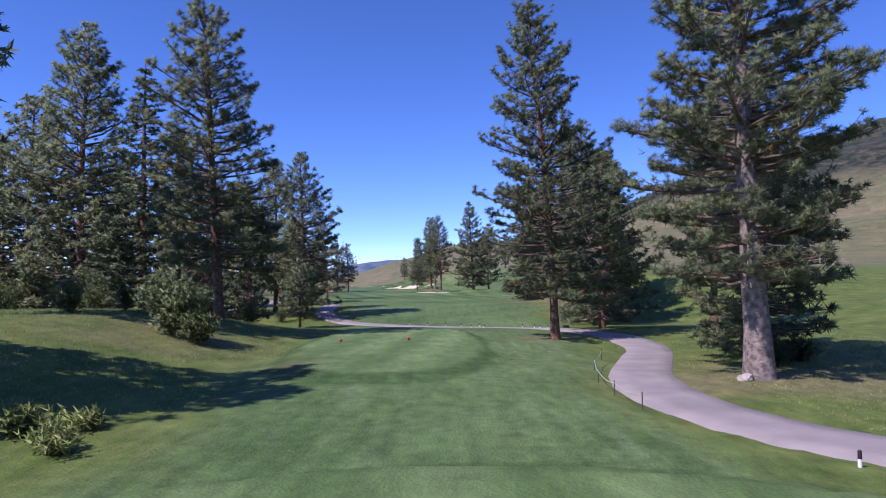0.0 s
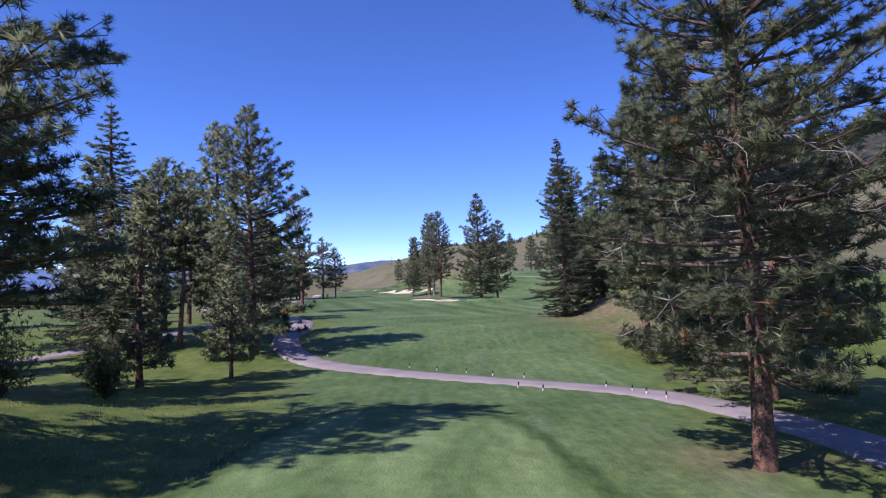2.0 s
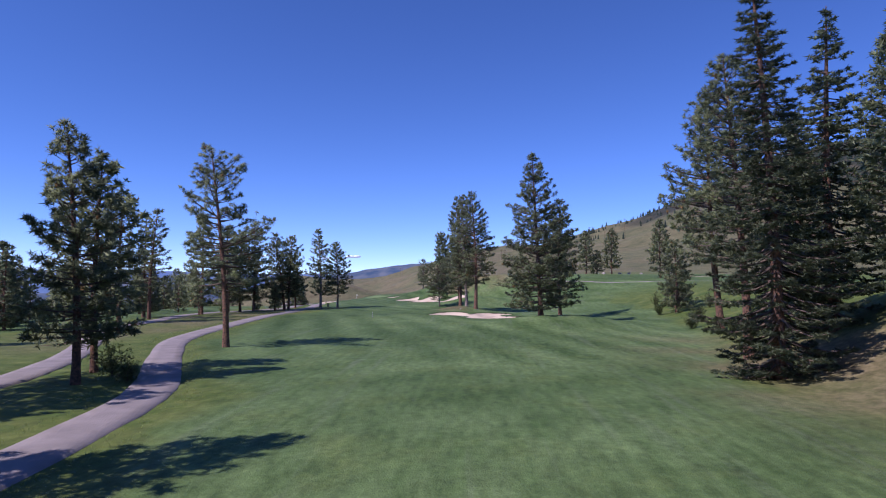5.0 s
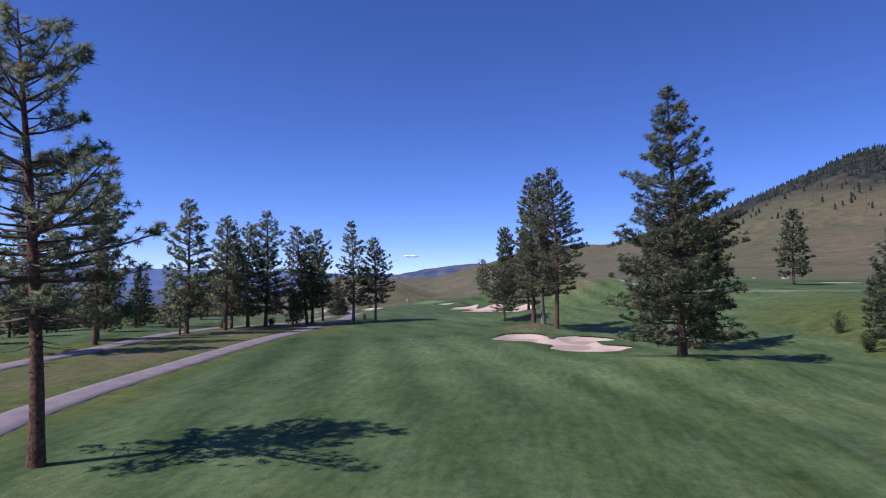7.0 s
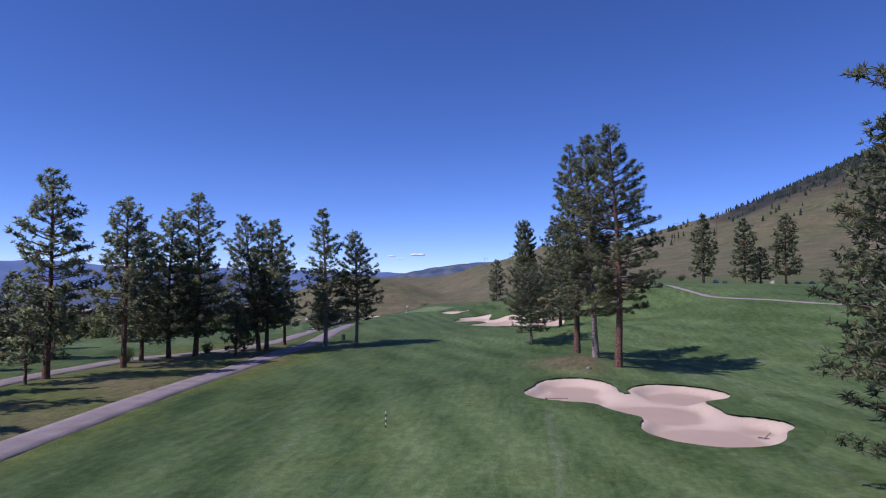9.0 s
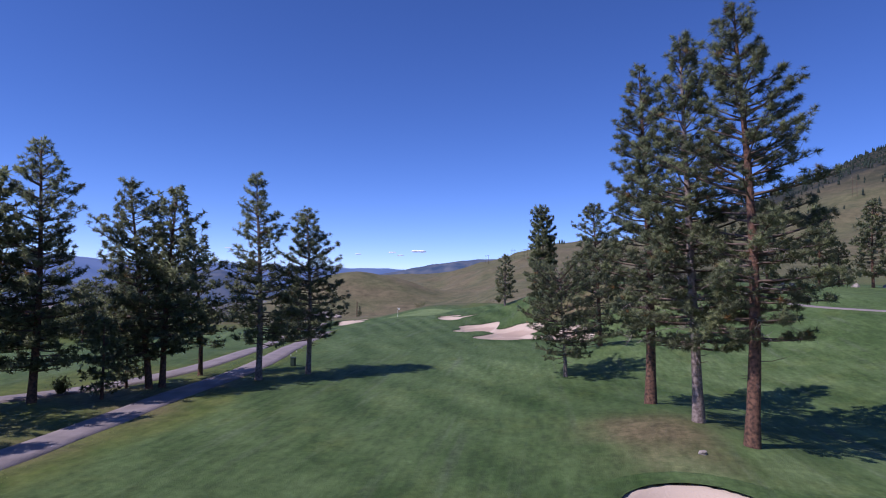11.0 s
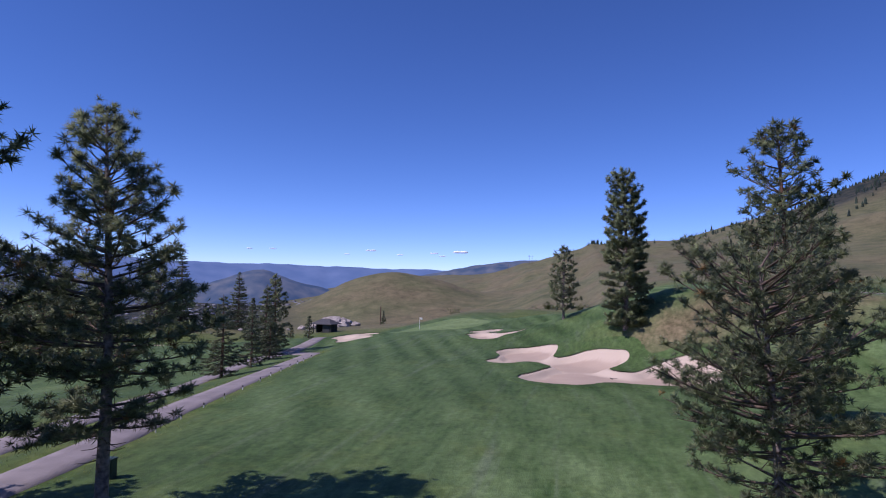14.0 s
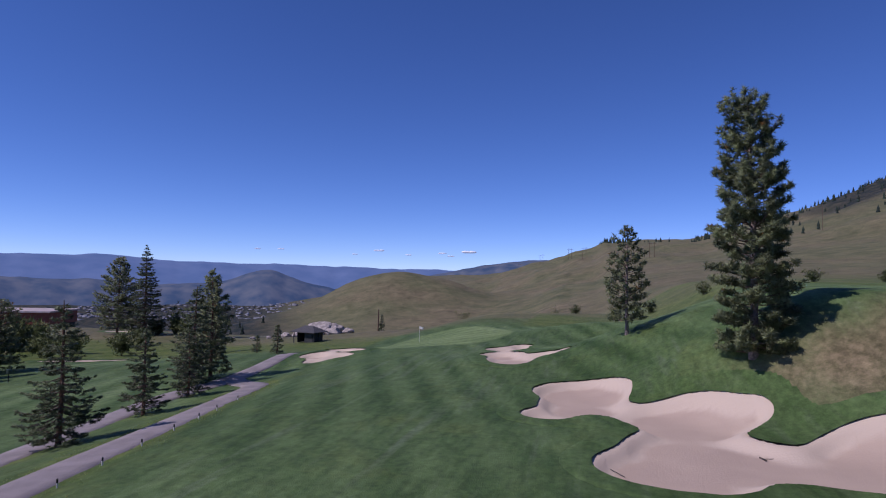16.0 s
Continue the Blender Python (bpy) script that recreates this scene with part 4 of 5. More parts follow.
tree("pine", -40.7, 190.0, 4.8, 0.12, 1.2, 2, group="young trees")
tree("pine", -39.0, 190.2, 15.4, 0.17, 3.3, 0, (-2.2, 0), 0.35)
tree("pine", -38.4, 190.9, 15.0, 0.17, 3.1, 1, (0.5, 0.2), 0.35)
tree("pine", -38.6, 196.6, 11.4, 0.24, 2.3, 1, (-1.0, 0), 0.4)
tree("pine", -33.0, 195.6, 16.9, 0.16, 2.4, 0, (-0.5, 0), 0.5, bark=GREY_BARK, label="narrow pine with browning top and grey trunk")
tree("pine", -30.2, 199.3, 14.2, 0.2, 2.9, -1, (-0.3, 0), 0.4, bark=GREY_BARK)
tree("pine", -39.7, 186.0, 5.2, 0.1, 1.2, 2, group="young trees")
tree("pine", -0.7, 179.3, 21.6, 0.22, 3.3, -1, (-0.5, 0), 0.45, dead=10, bark=BARK, label="tall pine with red-brown trunk in a clump")
tree("pine", -2.3, 182.6, 21.0, 0.18, 3.3, -1, (-1.0, 0), 0.45, dead=16, girth=0.9, bark=GREY_BARK, label="tall pine with pale lower trunk and dead twigs in a clump")
tree("pine", -3.6, 189.2, 22.0, 0.2, 3.0, -1, (-0.6, 0), 0.35, label="tall narrow pine with red-brown trunk in a clump")
tree("pine", -8.3, 202.2, 8.9, 0.2, 3.1, -1, (-0.6, 0), 0.1, dense=0.8, taper=0.0, bark=GREY_BARK, label="round-crowned yellow-green pine on the fairway's edge")
tree("pine", -4.2, 214.0, 14.6, 0.06, 3.2, 0, (-0.8, 0), 0.2, taper=0.42)
tree("pine", -9.6, 248.8, 16.4, 0.0, 2.35, 0, (-0.2, 0), 0.0, bark=GREY_BARK, dense=2.4, taper=0.2, label="dense columnar conifer on the bare slope")
tree("pine", -16.3, 263.5, 9.4, 0.12, 1.75, 1, gaps=0.2, bark=GREY_BARK, label="slim young pine beside the putting green")
# on the upper fairway
tree("pine", 44.0, 217.0, 14.0, 0.1, 2.7, 2)
tree("pine", 25.2, 252.0, 13.6, 0.12, 2.3, 2)
tree("pine", 33.0, 252.5, 12.8, 0.08, 2.5, 2)
tree("pine", 36.5, 254.0, 7.0, 0.06, 2.0, 2)
tree("pine", 40.3, 251.5, 13.4, 0.1, 2.4, 2)
tree("pine", 26.3, 152.0, 9.8, 0.05, 2.3, 1, gaps=0.4)
tree("pine", 28.5, 157.5, 6.4, 0.04, 1.9, 2)
# towards the valley
tree("fir", -47.9, 235.4, 8.0, 0.06, 2.1, 0, gaps=0.25, dense=1.1, label="young open fir between the two paths", group="young trees")
tree("fir", -50.0, 244.8, 6.3, 0.10, 1.7, 0, gaps=0.25, dense=1.1, label="young open fir between the two paths", group="young trees")
tree("fir", -51.8, 252.4, 5.3, 0.08, 1.6, 0, gaps=0.25, dense=1.1, label="young open fir between the two paths", group="young trees")
tree("fir", -55.7, 258.8, 9.2, 0.05, 2.5, 1, gaps=0.2)
tree("pine", -56.4, 262.5, 10.6, 0.05, 2.0, 1, gaps=0.2)
tree("fir", -105.8, 337.6, 16.0, 0.03, 4.4, 1, gaps=0.2, dense=1.1)
tree("fir", -84.5, 307.0, 9.5, 0.04, 2.2, 2, gaps=0.2)
tree("fir", -124.0, 338.0, 22.0, 0.03, 5.2, 1, gaps=0.3, dense=1.1)
tree("pine", -131.5, 338.0, 19.0, 0.06, 4.9, 1, gaps=0.25, dense=1.2)
for x, y, H in ((-91, 262, 12.5), (-95, 267, 13.5), (-99, 263, 12.5), (-88, 257, 11.0), (-97, 257, 12.0), (-85, 252, 12.0), (-93, 272, 9.0)):
    tree("pine", x, y, H, 0.04, 3.2, 1, gaps=0.2, label="dark full pine of the valley thicket", group="valley thicket")
tree("fir", -63.0, 289.0, 4.3, 0.04, 1.0, 2)
tree("fir", -69.0, 294.0, 2.6, 0.04, 0.8, 2, group="young trees")
tree("fir", -73.0, 366.0, 4.6, 0.04, 1.0, 2, group="young trees")

# behind the tees, out of sight, whose shade lies on the rough
tree("pine", -17.9, 10.4, 17.0, 0.1, 3.2, 2, gaps=0.3)
tree("pine", -18.9, 13.3, 18.0, 0.1, 3.6, 2, gaps=0.3)
tree("pine", -24.0, 28.0, 22.0, 0.3, 3.2, 2, gaps=0.2)
# the lower stand on the valley side
for x, y, H, kind in ((-58, 150, 8, "fir"), (-62, 158, 7, "pine"), (-57, 168, 7.5, "pine"), (-60, 178, 8.5, "fir"), (-55.5, 179, 6.5, "pine"), (-64, 186, 8, "fir"),
                      (-66, 170, 9, "pine"), (-70, 160, 8, "fir"), (-60, 196, 6.5, "pine"), (-72, 196, 8, "fir"), (-52, 131, 9, "fir"), (-57, 137, 10, "pine"),
                      (-63, 142, 9, "fir"), (-46, 112, 11, "pine"), (-53, 118, 10, "fir"), (-44, 100, 12, "fir"), (-40, 91, 13, "pine"), (-47, 86, 13, "fir"),
                      (-38, 62, 15, "fir"), (-44, 56, 16, "pine"), (-48, 68, 15, "fir"), (-33, 60, 13, "pine")):
    tree(kind, x, y, H, 0.05, 0.2 * H, 2, gaps=0.3)
rng = np.random.default_rng(17)
for k in range(20):
    y = rng.uniform(128, 206)
    x = -53 - 0.32 * (y - 128) - rng.uniform(1.5, 9)
    H = rng.uniform(6, 10)
    tree("fir" if rng.uniform() < 0.4 else "pine", x, y, H, 0.05, 0.24 * H, 2, gaps=0.2)


# ---- shrubs and weeds ----
YOUNG = "bushy young pine in the rough grass"
shrub(-12.4, 28.6, 2.7, 3.0, 1500, 0.26, YOUNG_NEEDLES, YOUNG, name="young_pine")
shrub(-11.0, 28.2, 2.2, 1.7, 700, 0.2, SHRUB_LEAF)
shrub(-18.0, 30.2, 1.8, 1.7, 600, 0.22, YOUNG_NEEDLES, YOUNG, name="young_pine")
shrub(-17.2, 34.0, 1.4, 1.7, 450, 0.22, YOUNG_NEEDLES, YOUNG, name="young_pine")
shrub(-15.6, 33.4, 1.2, 1.5, 400, 0.22, YOUNG_NEEDLES, YOUNG, name="young_pine")
for x, y, w, h in ((-16.5, 44.5, 3.4, 3.2), (-19.5, 46.5, 3.6, 3.4), (-14.8, 48.0, 2.6, 2.4), (-22.5, 40.0, 3.0, 2.6), (-26.5, 38.0, 3.2, 2.4), (-30.0, 37.0, 3.0, 2.2), (-18.5, 54.5, 2.4, 2.0)):
    shrub(x, y, w, h, 500, 0.2, label="twiggy brown-olive shrub at the foot of the pines")
for x, y, w, h in ((-21.2, 98.6, 3.0, 1.9), (-19.4, 96.8, 1.6, 1.1), (27.0, 163.7, 1.6, 2.3), (24.0, 152.0, 1.6, 1.8), (21.0, 131.0, 2.0, 1.8), (24.5, 139.0, 1.8, 1.5), (30.0, 150.0, 2.2, 2.0),
                   (19.8, 118.0, 1.4, 1.4), (16.5, 108.5, 1.2, 1.1), (12.6, 64.5, 2.4, 2.0), (14.0, 58.0, 2.6, 1.8), (12.8, 24.2, 1.6, 0.9), (14.4, 25.5, 1.6, 1.1), (-17.5, 67.5, 2.0, 1.6), (-24.5, 66.0, 2.4, 2.0),
                   (-46.8, 178.0, 2.0, 1.6), (-43.5, 187.0, 1.6, 1.2)):
    shrub(x, y, w, h, 420, 0.17)
for x, y, w, h in ((-7.5, 12.2, 1.2, 0.5), (-8.8, 13.2, 1.3, 0.55), (-8.0, 14.3, 1.0, 0.4), (-9.6, 11.8, 1.2, 0.5)):
    shrub(x, y, w, h, 260, 0.2, BLOND_GRASS, "leafy clump of bright green weeds", name="weed_clump", group="weeds")
# leafy thickets on the valley side
rng = np.random.default_rng(5)
for k in range(75):
    x = -90 - 75 * rng.uniform() ** 1.2
    y = 205 + 140 * rng.uniform()
    if min(np.hypot(x + 96, y - 289), np.hypot(x + 135, y - 348)) < 9 or (x > -112 and y > 300) or abs(y - 206 + 1.10 * (x + 20)) < 9:
        continue
    h = rng.uniform(2.5, 7.0)
    shrub(x, y, h * 1.1, h, 210, 0.12 * h + 0.2, label="dark green leafy tree of the valley thicket", name="broadleaf_tree", group="valley thicket")
rng = np.random.default_rng(21)
for k in range(24):
    x, y, h = -96 - rng.uniform(0, 34), 262 + rng.uniform(0, 62), rng.uniform(2.2, 4.8)
    if min(np.hypot(x + 96, y - 289), np.hypot(x + 135, y - 348)) > 8 and x < -74 - 0.1 * (y - 262):
        shrub(x, y, h * 1.25, h, 320, 0.10 * h + 0.18, label="dark green leafy tree of the valley thicket", name="broadleaf_tree", group="valley thicket")
for x, y, h in ((-52, 372, 4.5), (-30, 420, 5.5), (-24, 424, 4.5), (-10, 440, 4.5), (-8, 330, 2.2), (0, 322, 2.4), (8, 318, 2.0), (15, 315, 2.4), (-14, 334, 2.0), (-22, 345, 2.2), (24, 312, 2.2), (34, 310, 2.0)):
    shrub(x, y, h * 1.3, h, 300, 0.3, label="lone shrub on the dry hillside")


def grass_field(name, region, count, height, label):
    """Loose blades over the rough."""
    rng = np.random.default_rng(count)
    x0, x1, y0, y1, keep = region
    x, y = rng.uniform(x0, x1, count * 12), rng.uniform(y0, y1, count * 12)
    ok = keep(x, y) & (line_gap(x, y, MAIN_PATH) > 1.35)
    x, y = x[ok][:count], y[ok][:count]
    c = np.stack([x, y, ground(x, y)], 1)
    n = len(c)
    v = blades(c, np.tile([0.0, 0, 3.0], (n, 1)), height * rng.uniform(0.6, 1.3, n), 4, 0.09, 1.0, rng)
    v[:, 2] = np.maximum(v[:, 2], np.repeat(c[:, 2], 12) - 0.01)
    me = mesh_from(name, v, np.arange(len(v)).reshape(-1, 3), BLOND_GRASS)
    return tagged(new(name, me), label, "grass", kind="stuff")


grass_field("rough_grass", (-32, -6.5, 14, 50, lambda x, y: x < -7.5 - 2.0 * np.sin(y * 0.6)), 18000, 0.10, "long seeding rough grass beside the tees")
grass_field("bank_grass", (8, 24, 12, 48, lambda x, y: x > 9.2 + 0.0 * y), 10000, 0.10, "long dry rough grass beside the path")
grass_field("path_edge_grass", (-50, -10, 70, 258, lambda x, y: (line_gap(x, y, MAIN_PATH) < 2.3 + 0.5 * np.sin(y * 0.9)) & (line_gap(x, y, SIDE_PATH) > 1.4)), 9000, 0.10, "ragged unmown grass along the path's edge")


# ---- markers, posts, rope ----
def ball(bm, r, at, squash=1.0):
    bmesh.ops.create_icosphere(bm, subdivisions=3, radius=r, matrix=Matrix.Translation(at) @ Matrix.Diagonal((1, 1, squash, 1)))


marker = thing("tee_marker", on(-1.9, 34.1), "small red painted tee marker on the mown tee", "tee marker", "red tee markers")
bm = bmesh.new()
ball(bm, 0.088, (0, 0, 0.085), 0.9)
part("head", bm, RED_PAINT, marker)
bm = bmesh.new()
cone(bm, 0.045, 0.03, 0.1, (0, 0, 0.02))
part("spike", bm, BLACK_PAINT, marker)
copy_thing(marker, pose(*on(-5.4, 33.0)))
for x, y in ((-64.0, 239.4), (-60.3, 240.2)):
    ob = thing("tee_marker", on(x, y), "small white tee marker on the mown turf of the next hole", "tee marker", "white tee markers")
    bm = bmesh.new()
    ball(bm, 0.12, (0, 0, 0.11), 0.9)
    part("head", bm, WHITE_PAINT, ob)
    bm = bmesh.new()
    cone(bm, 0.045, 0.03, 0.1, (0, 0, 0.02))
    part("spike", bm, BLACK_PAINT, ob)


def post(x, y, h=0.28, black=0.5, group="path posts", label="short black and white post at the path's edge"):
    root = thing("path_post", on(x, y), label, "post", group)
    for name, m, a, b in (("lower_part", WHITE_PAINT, -0.06, h * (1 - black)), ("upper_part", BLACK_PAINT, h * (1 - black), h)):
        bm = bmesh.new()
        cone(bm, 0.036, 0.035, b - a, (0, 0, (a + b) / 2), 14)
        if name == "upper_part":
            cone(bm, 0.035, 0.02, 0.02, (0, 0, b + 0.01), 14)
        part(name, bm, m, root)
    return root


first = post(3.4, 58.8)
for x, y in ((1.7, 60.1), (0.2, 61.4), (-1.6, 62.6), (-3.4, 63.9), (6.8, 54.0), (7.6, 52.4), (7.9, 51.3), (8.3, 49.9), (2.4, 53.8), (3.4, 52.5), (7.4, 11.3), (-9.6, 68.9), (-11.0, 71.6)):
    copy_thing(first, pose(*on(x, y), random.uniform(-4, 4), random.uniform(-4, 4), 0))
# along the fairway side of the last stretch
for k in range(12):
    x, y = MAIN_PATH[-34 + k * 2]
    copy_thing(first, pose(*on(x + 1.55, y), random.uniform(-4, 4), 0, 0))

fence = thing("rope_fence", on(5.0, 20), "low rope on thin posts along the path's bend", "fence")
line = [(5.15, 16.4), (4.95, 18.3), (5.05, 20.6), (5.6, 23.4), (6.6, 26.3)]
for x, y in line:
    bm = bmesh.new()
    cone(bm, 0.015, 0.015, 0.45, (x - 5.0, y - 20, 0.17), 10)
    cone(bm, 0.02, 0.0, 0.04, (x - 5.0, y - 20, 0.41), 10)
    part("post", bm, GREEN_BOX, fence)
for (ax, ay), (bx, by) in zip(line, line[1:]):
    k = np.linspace(0, 1, 9)
    pts = np.stack([ax + (bx - ax) * k - 5.0, ay + (by - ay) * k - 20, 0.34 - 0.1 * np.sin(k * np.pi)], 1)
    part("rope", mesh_from("rope", *tube(pts, np.full(9, 0.013), 6), ROPE, True), None, fence)


def pole_bands(x, y, h, bands, label):
    root = thing("distance_post", on(x, y), label, "post")
    for k in range(bands):
        bm = bmesh.new()
        cone(bm, 0.032, 0.032, h / bands, (0, 0, h / bands * (k + 0.5)), 14)
        part("band", bm, WHITE_PAINT if k % 2 else BLACK_PAINT, root)
    bm = bmesh.new()
    cone(bm, 0.032, 0.0, 0.04, (0, 0, h + 0.02), 14)
    part("tip", bm, WHITE_PAINT, root)


pole_bands(-15.8, 155.0, 0.85, 6, "black and white banded distance post on the fairway")

pin = thing("flagstick", on(-43.0, 293.0), "white flagstick with small flag on the putting green", "flag")
bm = bmesh.new()
cone(bm, 0.03, 0.02, 2.2, (0, 0, 1.1), 10)
part("pole", bm, WHITE_PAINT, pin)
k = np.linspace(0, 1, 9)
fv = np.concatenate([np.stack([0.02 + 0.55 * k, 0.07 * np.sin(k * 7) * k, np.full(9, z0) - 0.06 * k], 1) for z0 in (2.15, 1.8)])
fi = np.arange(18).reshape(2, 9)
part("flag", mesh_from("flag", fv, np.stack([fi[0, :-1], fi[0, 1:], fi[1, 1:], fi[1, :-1]], -1), WHITE_PAINT, True), None, pin)

cabinet = thing("utility_box", on(-33.1, 203.2), "dark green metal utility box beside the path", "box")
bm = bmesh.new()
box(bm, (0.42, 0.36, 0.78), (0, 0, 0.39), 0.015)
part("body", bm, GREEN_BOX, cabinet)
bm = bmesh.new()
box(bm, (0.47, 0.41, 0.05), (0, 0, 0.80), 0.01)
part("lid", bm, GREEN_BOX, cabinet)
bm = bmesh.new()
box(bm, (0.34, 0.02, 0.62), (0, -0.19, 0.4), 0.006)
part("door", bm, GREEN_BOX, cabinet)

plaque = thing("valve_box", on(10.1, 51.7), "small dark plastic valve box beside the path", "box")
bm = bmesh.new()
box(bm, (0.46, 0.32, 0.2), (0, 0, 0.09), 0.015)
part("body", bm, BLACK_PAINT, plaque)
bm = bmesh.new()
box(bm, (0.40, 0.26, 0.03), (0, 0, 0.205), 0.008)
part("lid", bm, GREEN_BOX, plaque)

bin_ = thing("ball_washer", on(-78.0, 259.8), "small dark post with a box beside the far tee", "ball washer")
bm = bmesh.new()
cone(bm, 0.05, 0.05, 0.9, (0, 0, 0.45), 10)
part("post", bm, BLACK_PAINT, bin_)
bm = bmesh.new()
box(bm, (0.4, 0.35, 0.5), (0, 0, 1.1), 0.03)
part("box", bm, GREEN_BOX, bin_)


def rake(x, y, turn):
    root = thing("bunker_rake", (x, y, float(ground(x, y) - 0.50)), "dark bunker rake lying on the sand", "rake", "bunker rakes", turn=turn)
    bm = bmesh.new()
    cone(bm, 0.014, 0.014, 1.6, (0.8, 0, 0.03), 8, Matrix.Rotation(radians(90), 4, 'Y'))
    part("handle", bm, BLACK_PAINT, root)
    bm = bmesh.new()
    box(bm, (0.035, 0.6, 0.03), (0, 0, 0.05), 0.006)
    for q in range(7):
        box(bm, (0.02, 0.015, 0.07), (0, -0.27 + q * 0.09, 0.0))
    part("head", bm, BLACK_PAINT, root)


rake(-18.9, 236.0, 300)
rake(-22.6, 248.6, 250)
rake(-11.5, 239.2, 20)
rake(-7.2, 168.0, 10)
rake(4.0, 158.0, 60)


# ---- stones ----
def boulder(x, y, r, label="pale lichen-stained boulder on the dry grass", up=0.0, flat=0.7, group="boulders"):
    bm = bmesh.new()
    bmesh.ops.create_icosphere(bm, subdivisions=3, radius=1.0)
    off = Vector((x * 0.7, y * 1.3, r))
    for v in bm.verts:
        d = v.co.normalized()
        q = 1 + 0.42 * noise.noise(d * 1.1 + off) + 0.16 * noise.noise(d * 3.1 + off)
        v.co = Vector((d.x * q, d.y * q * 0.9, d.z * q * flat)) * r
    me = bpy.data.meshes.new("boulder")
    bm.to_mesh(me)
    bm.free()
    me.materials.append(ROCK)
    ob = new("boulder", me)
    ob.matrix_basis = pose(x, y, float(ground(x, y)) + r * flat * 0.35 + up, 0, 0, (x * 37) % 360)
    return tagged(ob, label, "rock", group)


boulder(9.95, 20.75, 0.24, "small white stone at the foot of a pine")
for x, y, r, up in ((-86, 346, 3.0, 0), (-82, 344, 2.6, 0), (-78.5, 346, 2.4, 0), (-83, 349, 3.4, 1.6), (-88, 350, 2.6, 0.5), (-75.5, 348, 1.8, 0), (-80, 351, 2.8, 1.2), (-91, 347, 1.6, 0), (-85.5, 341, 1.4, 0),
                    (-95, 338, 0.9, 0), (-99, 336, 0.8, 0), (-103, 334, 0.9, 0), (-92, 340, 0.8, 0), (-90, 360, 2.0, 0.5), (-84, 366, 1.8, 1)):
    boulder(x, y, 0.8 * r, up=0.6 * up, flat=0.6)
for x, y, r in ((28, 254, 0.6), (30, 255, 0.5), (38, 252, 0.6), (43, 253, 0.5), (46, 254, 0.6), (49, 252, 0.45), (60, 262, 1.1), (-3.4, 177.5, 0.2)):
    boulder(x, y, r, "pale stone lying in the grass")


# ---- shelter, barn, poles ----
hut = thing("shelter", on(-73.5, 322.0, -0.1), "small dark shelter with hipped shingle roof", "shelter", turn=-14)
bm = bmesh.new()
v = [bm.verts.new(p) for p in ((-3.0, -2.2, 2.2), (3.0, -2.2, 2.2), (3.0, 2.2, 2.2), (-3.0, 2.2, 2.2), (-1.0, 0, 3.35), (1.0, 0, 3.35), (-3.0, -2.2, 2.08), (3.0, -2.2, 2.08), (3.0, 2.2, 2.08), (-3.0, 2.2, 2.08))]
for f in ((0, 1, 5, 4), (2, 3, 4, 5), (1, 2, 5), (3, 0, 4), (0, 6, 7, 1), (1, 7, 8, 2), (2, 8, 9, 3), (3, 9, 6, 0), (9, 8, 7, 6)):
    bm.faces.new([v[i] for i in f])
part("roof", bm, ROOF_DARK, hut)
bm = bmesh.new()
box(bm, (4.4, 0.15, 2.2), (0, 1.5, 1.0))
part("wall", bm, WALL_DARK, hut)
for sx in (-1, 1):
    bm = bmesh.new()
    box(bm, (0.15, 2.9, 2.0), (sx * 2.15, 0, 1.0) if sx > 0 else (-2.15, 0.6, 1.0))
    part("wall", bm, WALL_DARK, hut)
    for sy in (-1.5, 0):
        bm = bmesh.new()
        box(bm, (0.16, 0.16, 2.2), (sx * 2.5, sy, 1.05), 0.01)
        part("post", bm, WALL_DARK, hut)
bm = bmesh.new()
box(bm, (1.9, 0.12, 1.9), (1.1, -1.45, 0.95))
part("front_panel", bm, WALL_DARK, hut)

barn = thing("long_barn", (-254.0, 440.0, -19.5), "long rust-red clad building with flat pale roof", "building", turn=18)
bm = bmesh.new()
box(bm, (70, 26, 5.6), (-35, 13, 6.3), 0.05)
part("wall", bm, RUST_METAL, barn)
bm = bmesh.new()
box(bm, (69, 25, 8.0), (-35.2, 13.2, -0.5), 0.05)
part("base_wall", bm, WALL_DARK, barn, "dark recessed lower storey")
bm = bmesh.new()
box(bm, (72, 28, 0.7), (-35, 13, 9.45), 0.05)
part("roof", bm, ROOF_PALE, barn)
# Solid black boxes stand in for the shade inside wide gaps
for q in range(7):
    bm = bmesh.new()
    box(bm, (4.5, 0.3, 3.2), (-62 + q * 9, 0.6, 1.2), 0.03)
    part("dark_panel", bm, BLACK_PAINT, barn, "wide black panel painted for a shaded gap")


def power_pole(x, y, h, arm=True, twin=False):
    root = thing("power_pole", on(x, y, -0.3), "brown wooden power pole on the hillside", "pole", "power poles")
    for sx in ((-2.2, 2.2) if twin else (0.0,)):
        bm = bmesh.new()
        cone(bm, 0.22, 0.14, h, (sx, 0, h / 2), 8)
        part("mast", bm, POLE_WOOD, root)
    if arm:
        bm = bmesh.new()
        box(bm, (8.0 if twin else 3.2, 0.22, 0.28), (0, 0, h - 1.6), 0.02)
        part("crossarm", bm, POLE_WOOD, root)
        for sx in (-1, 0, 1):
            bm = bmesh.new()
            cone(bm, 0.09, 0.05, 0.5, (sx * (3.5 if twin else 1.4), 0, h - 1.25), 8)
            part("insulator", bm, WHITE_PAINT, root)


for x, y, h, arm, twin in POLES:
    power_pole(x, y, h, arm, twin)


